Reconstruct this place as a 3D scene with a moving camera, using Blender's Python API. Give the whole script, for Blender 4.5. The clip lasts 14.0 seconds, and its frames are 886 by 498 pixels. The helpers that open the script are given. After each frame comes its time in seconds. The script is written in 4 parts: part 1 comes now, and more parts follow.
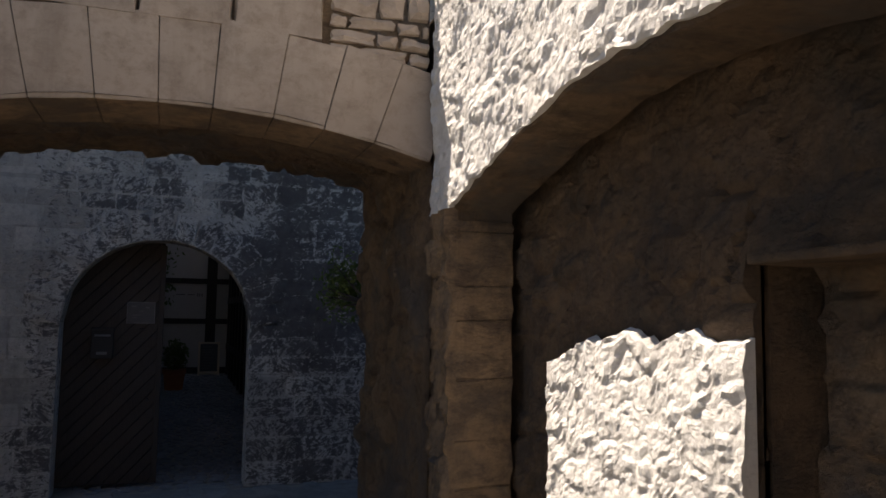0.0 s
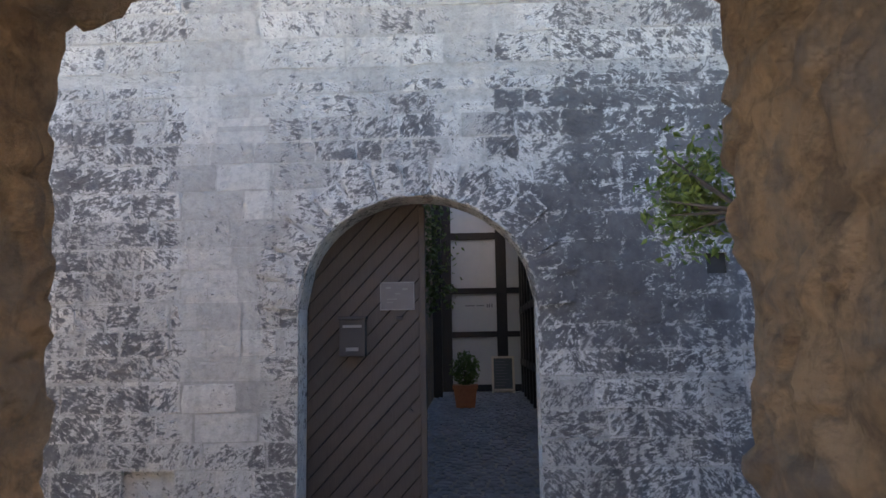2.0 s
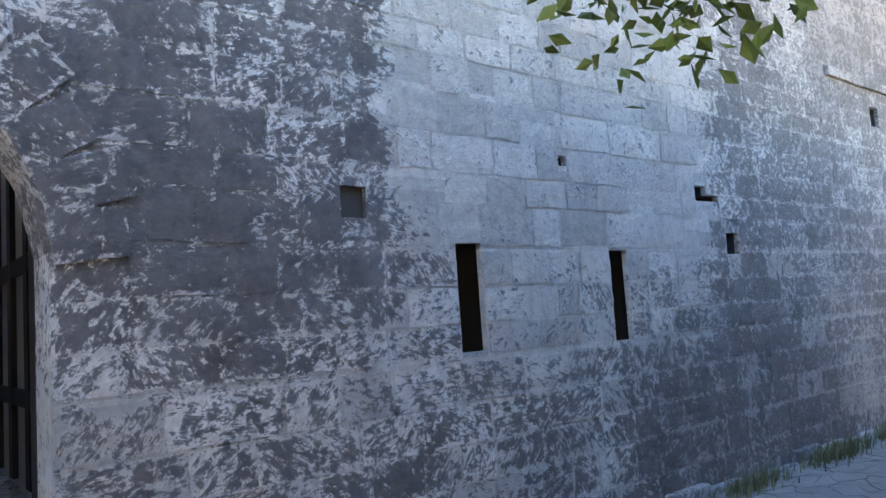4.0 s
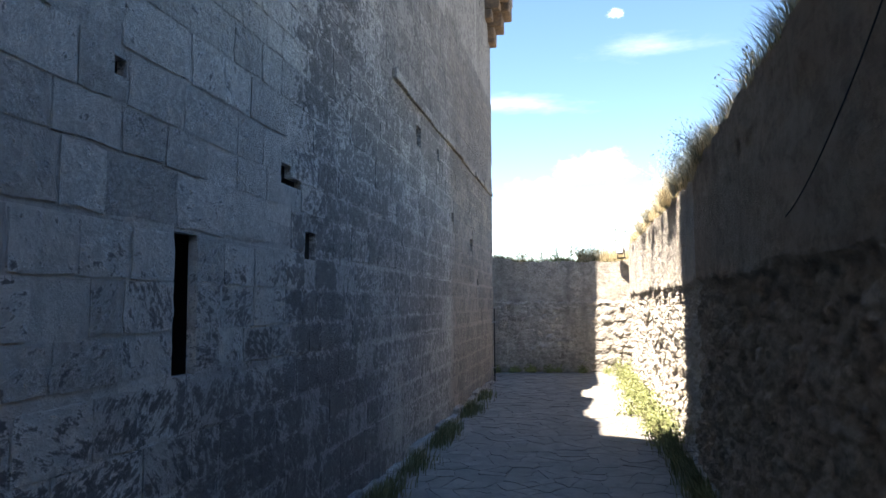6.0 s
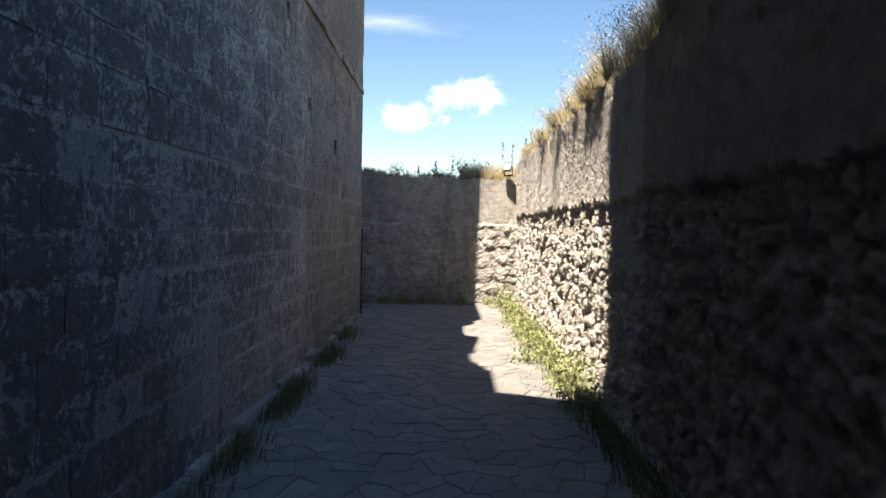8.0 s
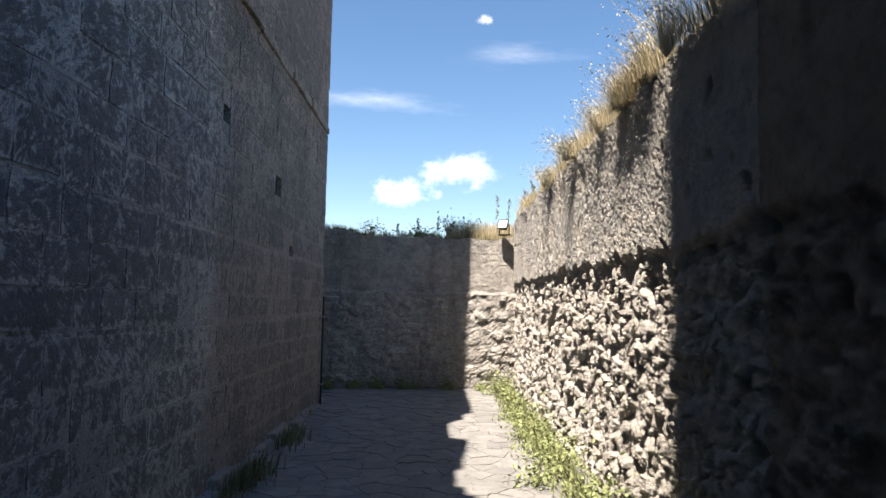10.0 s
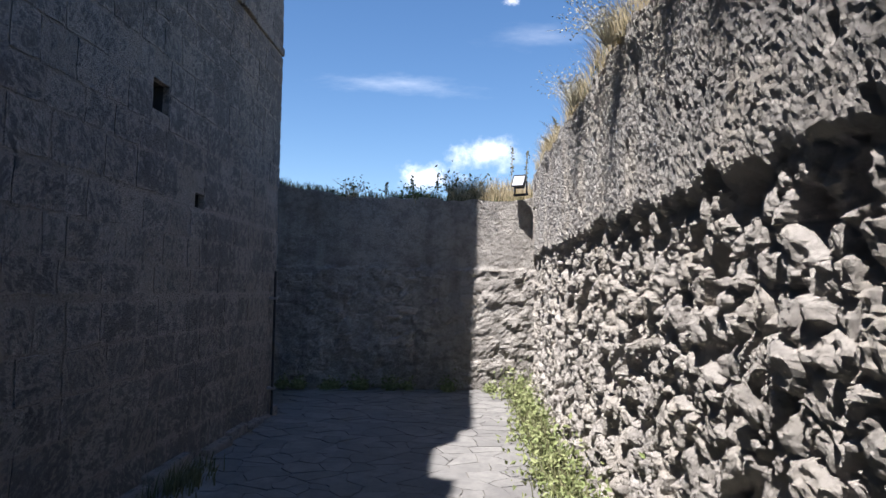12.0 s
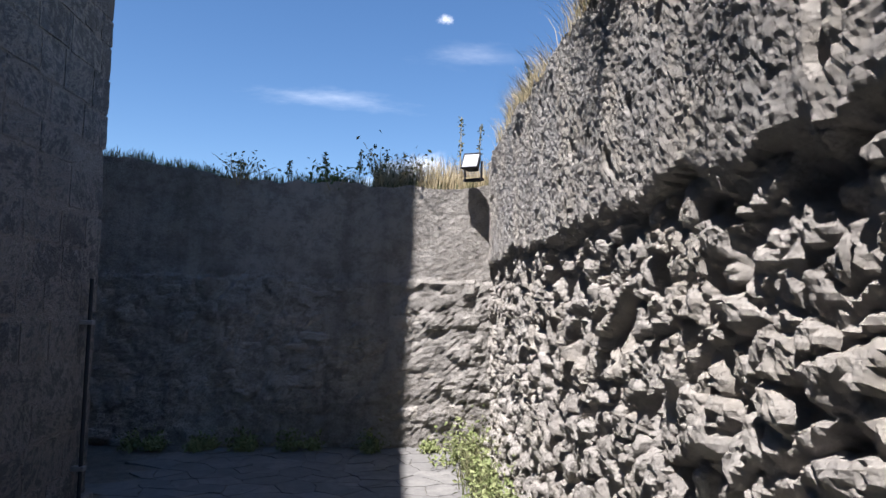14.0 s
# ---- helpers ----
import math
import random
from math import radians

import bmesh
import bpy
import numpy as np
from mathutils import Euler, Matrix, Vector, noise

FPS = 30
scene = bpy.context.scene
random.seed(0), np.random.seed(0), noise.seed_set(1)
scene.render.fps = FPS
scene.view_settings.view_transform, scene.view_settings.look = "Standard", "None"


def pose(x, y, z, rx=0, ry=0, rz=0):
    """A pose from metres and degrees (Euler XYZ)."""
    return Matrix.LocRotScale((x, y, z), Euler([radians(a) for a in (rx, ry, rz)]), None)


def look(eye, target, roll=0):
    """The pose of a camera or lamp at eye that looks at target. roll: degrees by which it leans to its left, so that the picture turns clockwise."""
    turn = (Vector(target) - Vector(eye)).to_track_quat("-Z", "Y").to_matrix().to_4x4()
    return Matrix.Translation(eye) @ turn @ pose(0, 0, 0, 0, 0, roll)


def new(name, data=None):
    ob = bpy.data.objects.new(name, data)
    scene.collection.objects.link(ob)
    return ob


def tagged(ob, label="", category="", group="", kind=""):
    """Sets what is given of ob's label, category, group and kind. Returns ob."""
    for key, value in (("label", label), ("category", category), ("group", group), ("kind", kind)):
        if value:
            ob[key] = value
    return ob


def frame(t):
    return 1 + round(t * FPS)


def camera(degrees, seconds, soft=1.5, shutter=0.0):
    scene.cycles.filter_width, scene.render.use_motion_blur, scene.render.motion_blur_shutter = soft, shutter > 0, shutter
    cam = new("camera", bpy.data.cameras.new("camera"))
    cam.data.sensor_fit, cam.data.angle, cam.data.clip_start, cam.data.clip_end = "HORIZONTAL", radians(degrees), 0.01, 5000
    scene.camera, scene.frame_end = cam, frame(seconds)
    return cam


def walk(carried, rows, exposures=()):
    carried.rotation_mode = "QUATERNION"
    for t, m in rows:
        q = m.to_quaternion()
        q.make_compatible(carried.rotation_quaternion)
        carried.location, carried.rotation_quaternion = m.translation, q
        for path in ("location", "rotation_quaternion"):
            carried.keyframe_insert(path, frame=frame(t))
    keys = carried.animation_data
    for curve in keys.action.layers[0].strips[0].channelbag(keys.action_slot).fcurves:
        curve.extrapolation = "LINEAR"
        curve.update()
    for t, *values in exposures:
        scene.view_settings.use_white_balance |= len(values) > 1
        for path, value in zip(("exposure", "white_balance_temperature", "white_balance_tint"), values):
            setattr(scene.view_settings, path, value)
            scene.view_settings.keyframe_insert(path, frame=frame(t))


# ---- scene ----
cam = camera(62.2, 14.0)
PATH = [
    (0, (9.588, 1.937, 2.147), (7.718, 2.623, 2.328), 0.9),
    (0.5, (8.822, 1.987, 2.004), (6.898, 2.434, 2.317), 0.6),
    (1, (8.079, 2.073, 1.927), (6.14, 2.394, 2.3), 1.5),
    (1.5, (7.331, 2.157, 1.818), (5.349, 2.279, 2.055), -0.8),
    (2, (6.595, 2.317, 1.694), (4.612, 2.234, 1.942), -0.9),
    (2.2, (6.312, 2.352, 1.646), (4.332, 2.28, 1.921), -0.5),
    (4.3, (3.244, 2.183, 1.629), (1.838, 3.596, 1.799), -4.3),
    (4.5, (3.023, 2.29, 1.609), (1.689, 3.77, 1.777), -4.6),
    (5, (2.534, 2.62, 1.633), (1.324, 4.208, 1.746), -4.7),
    (5.5, (2.146, 3.021, 1.676), (1.322, 4.839, 1.794), -0.9),
    (6, (1.92, 3.526, 1.708), (1.557, 5.487, 1.859), -0.3),
    (6.5, (1.786, 4.209, 1.723), (1.629, 6.198, 1.859), 1.0),
    (7, (1.671, 4.815, 1.7), (1.65, 6.811, 1.825), 2.2),
    (7.5, (1.596, 5.473, 1.663), (1.636, 7.473, 1.681), 0.6),
    (8, (1.629, 6.121, 1.623), (1.62, 8.121, 1.571), 1.1),
    (8.5, (1.637, 6.828, 1.597), (1.652, 8.828, 1.605), 1.5),
    (9, (1.621, 7.542, 1.596), (1.625, 9.541, 1.671), -0.4),
    (9.2, (1.645, 7.776, 1.589), (1.647, 9.774, 1.692), -0.1),
    (11.3, (1.998, 10.587, 1.48), (2.025, 12.58, 1.646), 2.1),
    (11.5, (2.042, 10.863, 1.484), (2.102, 12.859, 1.59), 0.4),
    (12, (2.196, 11.654, 1.455), (2.131, 13.65, 1.564), 1.1),
    (12.5, (2.251, 12.395, 1.461), (2.163, 14.388, 1.61), 2.4),
    (13, (2.28, 13.116, 1.507), (2.213, 15.109, 1.658), 0.5),
    (13.5, (2.264, 13.896, 1.519), (2.206, 15.891, 1.64), 0.7),
    (14, (2.192, 14.561, 1.479), (2.312, 16.551, 1.638), 1.4),
]
EXPOSURES = [(0.0, 1.02, 8000, 16), (0.5, 1.80, 8000, 16), (1.0, 2.60, 8000, 16), (1.5, 3.42, 8200, 16), (2.2, 3.98, 8500, 16), (4.3, 4.43, 8200, 16), (5.0, 4.33, 8000, 16), (5.5, 4.13, 7800, 15),
             (5.8, 3.38, 7700, 14), (6.1, 2.33, 7700, 13), (6.5, 1.83, 7700, 13), (9.0, 1.93, 7700, 13), (11.3, 1.38, 6400, 14), (14.0, 1.30, 6250, 15)]
walk(cam, [(t, look(eye, target, roll)) for t, eye, target, roll in PATH], EXPOSURES)

# ---- light ----
SUN_AZ, SUN_EL = radians(30), radians(63.8)
SUN_DIR = Vector((math.cos(SUN_EL) * math.sin(SUN_AZ), math.cos(SUN_EL) * math.cos(SUN_AZ), -math.sin(SUN_EL)))
world = bpy.data.worlds.new("sky")
scene.world = world
world.use_nodes = True
sky = world.node_tree.nodes.new("ShaderNodeTexSky")
sky.sky_type, sky.sun_disc = "NISHITA", False
sky.sun_elevation, sky.sun_rotation = SUN_EL, math.pi + SUN_AZ
sky.altitude = 600
sky.air_density, sky.dust_density, sky.ozone_density = 1.0, 0.12, 2.5
deep = world.node_tree.nodes.new("ShaderNodeHueSaturation")
deep.inputs["Saturation"].default_value = 1.17
world.node_tree.links.new(sky.outputs[0], deep.inputs["Color"])
world.node_tree.links.new(deep.outputs[0], world.node_tree.nodes["Background"].inputs[0])
world.node_tree.nodes["Background"].inputs[1].default_value = 0.063
sun = new("sun", bpy.data.lights.new("sun", "SUN"))
sun.data.energy, sun.data.angle, sun.data.color = 5.0, radians(0.53), (1.0, 0.97, 0.93)
sun.matrix_world = look((0, 0, 30), Vector((0, 0, 30)) + SUN_DIR)


# ---- materials ----
class Nodes:
    """Short hand for building a node tree."""

    def __init__(self, name):
        self.mat = bpy.data.materials.new(name)
        self.mat.use_nodes = True
        self.t = self.mat.node_tree
        self.bsdf = self.t.nodes["Principled BSDF"]
        self.pos = self.t.nodes.new("ShaderNodeNewGeometry").outputs["Position"]

    def add(self, kind, **sockets):
        n = self.t.nodes.new("ShaderNode" + kind)
        for k, v in sockets.items():
            self.put(n, int(k[1:]) if k[0] == "i" and k[1:].isdigit() else k.replace("_", " "), v)
        return n

    def put(self, n, key, v):
        s = n.inputs[key]
        if isinstance(v, bpy.types.NodeSocket):
            self.t.links.new(v, s)
        else:
            s.default_value = v

    def stretch(self, scale=(1, 1, 1), rot=(0, 0, 0), src=None):
        n = self.add("Mapping", Vector=src or self.pos)
        n.inputs["Scale"].default_value = scale
        n.inputs["Rotation"].default_value = [radians(a) for a in rot]
        return n.outputs[0]

    def noise(self, scale, detail=5, rough=0.6, vec=None, distort=0.0):
        return self.add("TexNoise", Vector=vec or self.pos, Scale=scale, Detail=detail, Roughness=rough, Distortion=distort).outputs[0]

    def ramp(self, fac, stops):
        n = self.add("ValToRGB", Fac=fac)
        e = n.color_ramp.elements
        for k, (p, c) in enumerate(stops):
            el = e[k] if k < 2 else e.new(p)
            el.position, el.color = p, (*c, 1) if len(c) == 3 else c
        return n.outputs[0]

    def step(self, v, lo, hi, a=0.0, b=1.0):
        return self.add("MapRange", Value=v, From_Min=lo, From_Max=hi, To_Min=a, To_Max=b).outputs[0]

    def math(self, op, a, b=0.0):
        n = self.add("Math", i0=a, i1=b)
        n.operation = op
        return n.outputs[0]

    def mix(self, fac, a, b, blend="MIX"):
        n = self.t.nodes.new("ShaderNodeMix")
        n.data_type, n.blend_type = "RGBA", blend
        for k, v in ((0, fac), (6, a), (7, b)):
            if isinstance(v, bpy.types.NodeSocket):
                self.t.links.new(v, n.inputs[k])
            else:
                n.inputs[k].default_value = v if k == 0 else (*v, 1)
        return n.outputs[2]

    def xyz(self):
        return self.add("SeparateXYZ", Vector=self.pos).outputs

    def pick(self):
        """One random number for each separate piece."""
        a = self.add("ObjectInfo").outputs["Random"]
        b = self.t.nodes.new("ShaderNodeNewGeometry").outputs["Random Per Island"]
        return self.math("FRACT", self.math("ADD", a, b))

    def done(self, color, rough=0.9, heights=(), metal=0.0, spec=0.3):
        self.put(self.bsdf, "Base Color", color if isinstance(color, bpy.types.NodeSocket) else (*color, 1))
        self.put(self.bsdf, "Roughness", rough)
        self.put(self.bsdf, "Metallic", metal)
        self.put(self.bsdf, "Specular IOR Level", spec)
        last = None
        for h, strength, dist in heights:
            b = self.add("Bump", Height=h, Strength=strength, Distance=dist)
            if last:
                self.put(b, "Normal", last)
            last = b.outputs[0]
        if last:
            self.put(self.bsdf, "Normal", last)
        return self.mat


def box_mask(n, axis_ranges, soft, jitter):
    """A soft box in world space, its edge broken up by a noise."""
    xyz, m = n.xyz(), None
    wob = n.math("MULTIPLY", n.math("SUBTRACT", jitter, 0.5), 1.6)
    for axis, lo, hi in axis_ranges:
        v = n.math("ADD", xyz[axis], wob)
        for k in (n.step(v, lo - soft, lo + soft), n.step(v, hi - soft, hi + soft, 1, 0)):
            m = n.math("MULTIPLY", m, k) if m else k
    return m


def old_stone(name, pale, mid, dark, stain=None, flecks=0.0, relief=1.0, patches=(), blotch=0.5, pieces=0.3):
    """Weathered stone: broad tone, tone by piece, black crust in blotches, pale chips and drips."""
    n = Nodes(name)
    big, fine = n.noise(0.55, 6, 0.65), n.noise(11, 8, 0.72)
    base = n.mix(n.step(big, 0.38, 0.62), mid, pale)
    base = n.mix(n.step(n.pick(), 0.0, 1.0, 0.0, pieces), base, dark)
    edge = n.noise(1.3, 7, 0.72)
    for rng, tone, strength in patches:
        m = n.math("MULTIPLY", box_mask(n, rng, 0.3, edge), strength)
        base = n.mix(m, base, tone)
    crust = n.noise(4.2, 10, 0.78, n.stretch((1, 0.75, 1.3)), 0.3)
    base = n.mix(n.step(crust, 0.47, 0.60, 0.0, blotch), base, dark)
    base = n.mix(n.step(fine, 0.5, 0.68, 0.0, 0.5), base, dark)
    tool = n.noise(22, 9, 0.70, n.stretch((1, 0.62, 1.4), (38, 0, 0)), 0.5)
    chip = n.noise(6.0, 9, 0.74, n.stretch((1, 0.8, 1.2)), 0.4)
    if flecks:
        zone = n.step(n.noise(1.1, 6, 0.7), 0.40, 0.58)
        f = n.math("MULTIPLY", n.step(tool, 0.50, 0.60), n.step(chip, 0.46, 0.58))
        f = n.math("MULTIPLY", f, n.step(zone, 0, 1, 0.45 * flecks, flecks))
        base = n.mix(f, base, [min(1, c * 1.4 + 0.05) for c in pale])
    drip = n.noise(3.4, 6, 0.65, n.stretch((1.0, 1.0, 0.12)))
    base = n.mix(n.step(drip, 0.52, 0.70, 0.0, 0.45), base, dark)
    if stain:
        base = n.mix(n.step(n.noise(1.9, 7, 0.68), 0.47, 0.62, 0.0, 0.75), base, stain)
    h = n.math("ADD", n.math("MULTIPLY", chip, 1.6), n.math("MULTIPLY", tool, 0.8))
    return n.done(base, n.step(fine, 0, 1, 0.8, 1.0), ((h, 0.75 * min(relief, 1.4), 0.03 * relief), (n.noise(48, 8, 0.75), 0.6 * min(relief, 1.6), 0.008 * relief)))


def crusted_ashlar(name, pale, mid, crust, cover, zones, tints):
    """Tooled blocks under a black weather crust, which has come off along the joints and in the strokes of the chisel.
    zones: box, softness, more or less crust, some only to darken a stretch.
    """
    n = Nodes(name)
    uv = n.add("SeparateXYZ", Vector=n.add("TexCoord").outputs["UV"]).outputs
    du, dv = [n.math("SUBTRACT", 0.5, n.math("ABSOLUTE", n.math("SUBTRACT", c, 0.5))) for c in (uv[0], uv[1])]
    rim = n.math("MINIMUM", n.math("MULTIPLY", du, 2.0), dv)
    pick = n.pick()
    pick_b, pick_c = n.math("FRACT", n.math("MULTIPLY", pick, 7.31)), n.math("FRACT", n.math("MULTIPLY", pick, 23.7))
    edge, fine = n.noise(1.6, 6, 0.7), n.noise(13, 8, 0.7)
    turn = n.add("CombineXYZ", X=n.step(pick_b, 0, 1, -1.0, 1.0))
    lean = n.add("Mapping", Vector=n.pos, Rotation=turn.outputs[0])
    strokes = n.noise(26, 9, 0.76, n.stretch((1.0, 0.5, 1.3), src=lean.outputs[0]), 0.5)
    chip = n.noise(9.5, 10, 0.80, distort=0.6)
    c = n.math("ADD", n.step(n.noise(0.7, 5, 0.6), 0.3, 0.7, -0.20, 0.20), cover)
    c = n.math("ADD", c, n.step(pick, 0, 1, -0.16, 0.16))
    c = n.math("ADD", c, n.step(n.noise(1.3, 5, 0.65, n.stretch((1, 1, 0.35)), 0.3), 0.35, 0.65, -0.24, 0.24))
    for rng, soft, more in zones:
        c = n.math("ADD", c, n.math("MULTIPLY", box_mask(n, rng, soft, n.step(edge, 0, 1, 0.3, 0.7)), more))
    wear = n.step(n.math("ADD", rim, n.step(chip, 0.3, 0.7, -0.10, 0.10)), 0.02, 0.12, 0.38, 0.0)
    tex = n.math("ADD", n.math("MULTIPLY", strokes, 3.9), n.math("MULTIPLY", chip, 3.7))
    c = n.math("SUBTRACT", n.math("ADD", c, n.math("SUBTRACT", tex, 3.8)), wear)
    mask = n.math("MULTIPLY", n.step(c, 0.33, 0.67), n.step(n.xyz()[1], 6.0, 11.0, 0.94, 0.72))
    base = n.mix(pick_c, mid, pale)
    for rng, soft, tone, strength in tints:
        base = n.mix(n.math("MULTIPLY", box_mask(n, rng, soft, edge), strength), base, tone)
    base = n.mix(n.step(fine, 0.45, 0.7, 0.0, 0.45), base, [k * 0.45 for k in mid])
    base = n.mix(n.step(n.noise(2.6, 6, 0.65, n.stretch((1.0, 1.0, 0.12))), 0.52, 0.70, 0.0, 0.35), base, [k * 0.5 for k in mid])
    dirt = n.mix(n.step(n.noise(3.1, 6, 0.7), 0.35, 0.7), crust, [k * 2.1 for k in crust])
    base = n.mix(mask, base, dirt)
    h = n.math("ADD", n.math("ADD", n.math("MULTIPLY", chip, 1.3), strokes), n.math("MULTIPLY", mask, -0.10))
    return n.done(base, n.step(fine, 0, 1, 0.8, 1.0), ((h, 0.9, 0.045), (n.noise(50, 7, 0.72), 0.55, 0.008)))


def plain(name, color, rough=0.6, metal=0.0, grain=0.25, scale=14.0, relief=0.15):
    n = Nodes(name)
    a = n.mix(n.step(n.noise(scale, 6, 0.65), 0.35, 0.7, 0.0, grain), color, [c * 0.45 for c in color])
    a = n.mix(n.step(n.noise(scale * 0.12, 4, 0.6), 0.4, 0.7, 0.0, grain), a, [min(1, c * 1.3) for c in color])
    return n.done(a, rough, ((n.noise(scale * 5, 5, 0.65), relief, 0.005),), metal)


def wood(name, color, rot=(0, 0, 0), rough=0.75):
    n = Nodes(name)
    g = n.noise(18, 7, 0.65, n.stretch((1, 6, 0.35), rot), 0.6)
    a = n.mix(n.step(g, 0.35, 0.7), color, [c * 0.4 for c in color])
    a = n.mix(n.step(n.pick(), 0, 1, 0, 0.35), a, [c * 1.5 for c in color])
    return n.done(a, rough, ((g, 0.4, 0.006),))


def leafy(name, a, b, c):
    n = Nodes(name)
    col = n.mix(n.step(n.pick(), 0.0, 1.0), a, b)
    col = n.mix(n.step(n.noise(3.0, 3), 0.5, 0.7, 0, 0.6), col, c)
    n.done(col, 0.65)
    n.put(n.bsdf, "Subsurface Weight", 0.0)
    return n.mat


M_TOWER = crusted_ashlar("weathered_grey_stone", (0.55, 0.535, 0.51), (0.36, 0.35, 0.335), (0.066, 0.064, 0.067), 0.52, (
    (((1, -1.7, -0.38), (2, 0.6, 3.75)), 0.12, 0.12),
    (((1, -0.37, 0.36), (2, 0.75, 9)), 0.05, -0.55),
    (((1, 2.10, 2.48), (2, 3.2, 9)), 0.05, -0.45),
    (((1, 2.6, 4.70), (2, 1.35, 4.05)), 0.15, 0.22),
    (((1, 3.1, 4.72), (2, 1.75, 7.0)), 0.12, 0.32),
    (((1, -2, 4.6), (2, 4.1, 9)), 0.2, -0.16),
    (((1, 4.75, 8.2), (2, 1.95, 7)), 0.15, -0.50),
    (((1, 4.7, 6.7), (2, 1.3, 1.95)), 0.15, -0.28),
    # From here on the zones only darken stretches for tone.
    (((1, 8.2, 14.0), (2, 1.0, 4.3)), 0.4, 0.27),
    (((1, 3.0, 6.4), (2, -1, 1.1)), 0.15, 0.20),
    # Upper far wall: darkened to offset the sky light it gets.
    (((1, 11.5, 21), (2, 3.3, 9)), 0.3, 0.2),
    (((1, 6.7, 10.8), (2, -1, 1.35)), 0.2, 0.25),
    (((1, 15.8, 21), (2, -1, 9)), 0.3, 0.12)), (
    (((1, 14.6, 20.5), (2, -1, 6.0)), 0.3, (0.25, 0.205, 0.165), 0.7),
    # Grey tint that takes down the sky light on the upper wall.
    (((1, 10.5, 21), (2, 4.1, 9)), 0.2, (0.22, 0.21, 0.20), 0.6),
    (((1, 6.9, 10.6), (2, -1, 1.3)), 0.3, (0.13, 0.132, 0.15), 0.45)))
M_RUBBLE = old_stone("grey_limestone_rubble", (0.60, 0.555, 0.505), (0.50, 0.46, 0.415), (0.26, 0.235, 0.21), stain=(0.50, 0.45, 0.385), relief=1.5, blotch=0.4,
    patches=((((1, 4, 22.1), (2, 2.0, 9)), (0.37, 0.355, 0.335), 0.7),))
M_CONGLOM = old_stone("lichened_rubble_core", (0.50, 0.465, 0.42), (0.37, 0.34, 0.305), (0.15, 0.138, 0.125), relief=1.8, blotch=0.5)
# Darker, browner copy of the rubble for the wall's shaded stretch.
M_SHADED_RUBBLE = old_stone("shaded_brown_rubble", (0.44, 0.355, 0.285), (0.325, 0.262, 0.21), (0.14, 0.114, 0.093), relief=1.7, blotch=0.5)
M_VAULT = old_stone("brown_stained_stone", (0.36, 0.25, 0.16), (0.235, 0.16, 0.105), (0.075, 0.055, 0.043), stain=(0.13, 0.12, 0.115), blotch=0.6, relief=1.8)
M_ASHLAR = old_stone("smooth_pale_ashlar", (0.445, 0.37, 0.31), (0.35, 0.288, 0.24), (0.19, 0.148, 0.12), relief=0.35, blotch=0.35, pieces=0.2)
# Ochre stain, with warm light off the ground mixed into its colour.
M_OCHRE_BOUNCE = old_stone("ochre_stain_bounce_ashlar", (0.42, 0.28, 0.165), (0.28, 0.19, 0.12), (0.10, 0.072, 0.055), stain=(0.10, 0.082, 0.068), relief=1.1, blotch=0.75)
# Sunlit wall: its colour is lifted for the sun it catches.
M_LITWALL = old_stone("sunlit_pale_render", (0.80, 0.785, 0.76), (0.72, 0.705, 0.68), (0.42, 0.40, 0.375), relief=1.0, blotch=0.2, pieces=0.15)
# Brown stone darkened for the shade of the recess and the corbels.
M_SHADE_BROWN = old_stone("shade_browned_stone", (0.27, 0.18, 0.115), (0.17, 0.115, 0.075), (0.06, 0.044, 0.035), stain=(0.06, 0.055, 0.05), relief=1.3)
M_FLAG = old_stone("worn_paving_stone", (0.25, 0.24, 0.222), (0.20, 0.192, 0.18), (0.13, 0.125, 0.12), relief=0.7, blotch=0.6, pieces=0.55)
M_EARTH = old_stone("dusty_earth", (0.27, 0.25, 0.215), (0.21, 0.19, 0.165), (0.11, 0.10, 0.085), relief=1.2)
M_COBBLE = old_stone("dark_cobble", (0.24, 0.245, 0.26), (0.17, 0.175, 0.185), (0.08, 0.08, 0.085), relief=0.5)
# Near-black colour stands in for the shade inside slits and sockets.
M_VOID = plain("unlit_interior_black", (0.05, 0.048, 0.045), 0.95)
M_DOOR = wood("grey_brown_oak_planks", (0.052, 0.043, 0.04), (35, 0, 0))
M_TIMBER = wood("black_painted_timber", (0.035, 0.03, 0.028))
M_PLASTER = plain("white_limewash", (0.42, 0.42, 0.42), 0.9, grain=0.12, scale=5)
M_METAL = plain("dark_grey_painted_metal", (0.026, 0.026, 0.029), 0.7, 0.0)
M_STEEL = plain("dull_galvanised_steel", (0.38, 0.38, 0.38), 0.45, 0.8)
M_PAPER = plain("white_paper", (0.15, 0.15, 0.16), 0.6, grain=0.05)
M_SLEEVE = plain("dark_glazed_card", (0.085, 0.083, 0.09), 0.5, grain=0.3)
M_INK = plain("grey_ink", (0.16, 0.16, 0.17), 0.7, grain=0.05)
M_TERRA = plain("terracotta", (0.42, 0.17, 0.09), 0.8, grain=0.35)
M_CHALK = plain("grey_chalkboard", (0.10, 0.11, 0.11), 0.7)
M_FRAME = plain("pale_wood_frame", (0.55, 0.47, 0.36), 0.6)
M_LEAF = leafy("green_leaf", (0.055, 0.10, 0.025), (0.10, 0.15, 0.04), (0.03, 0.06, 0.018))
M_WEED = leafy("fresh_weed_leaf", (0.15, 0.185, 0.065), (0.26, 0.275, 0.125), (0.09, 0.12, 0.045))
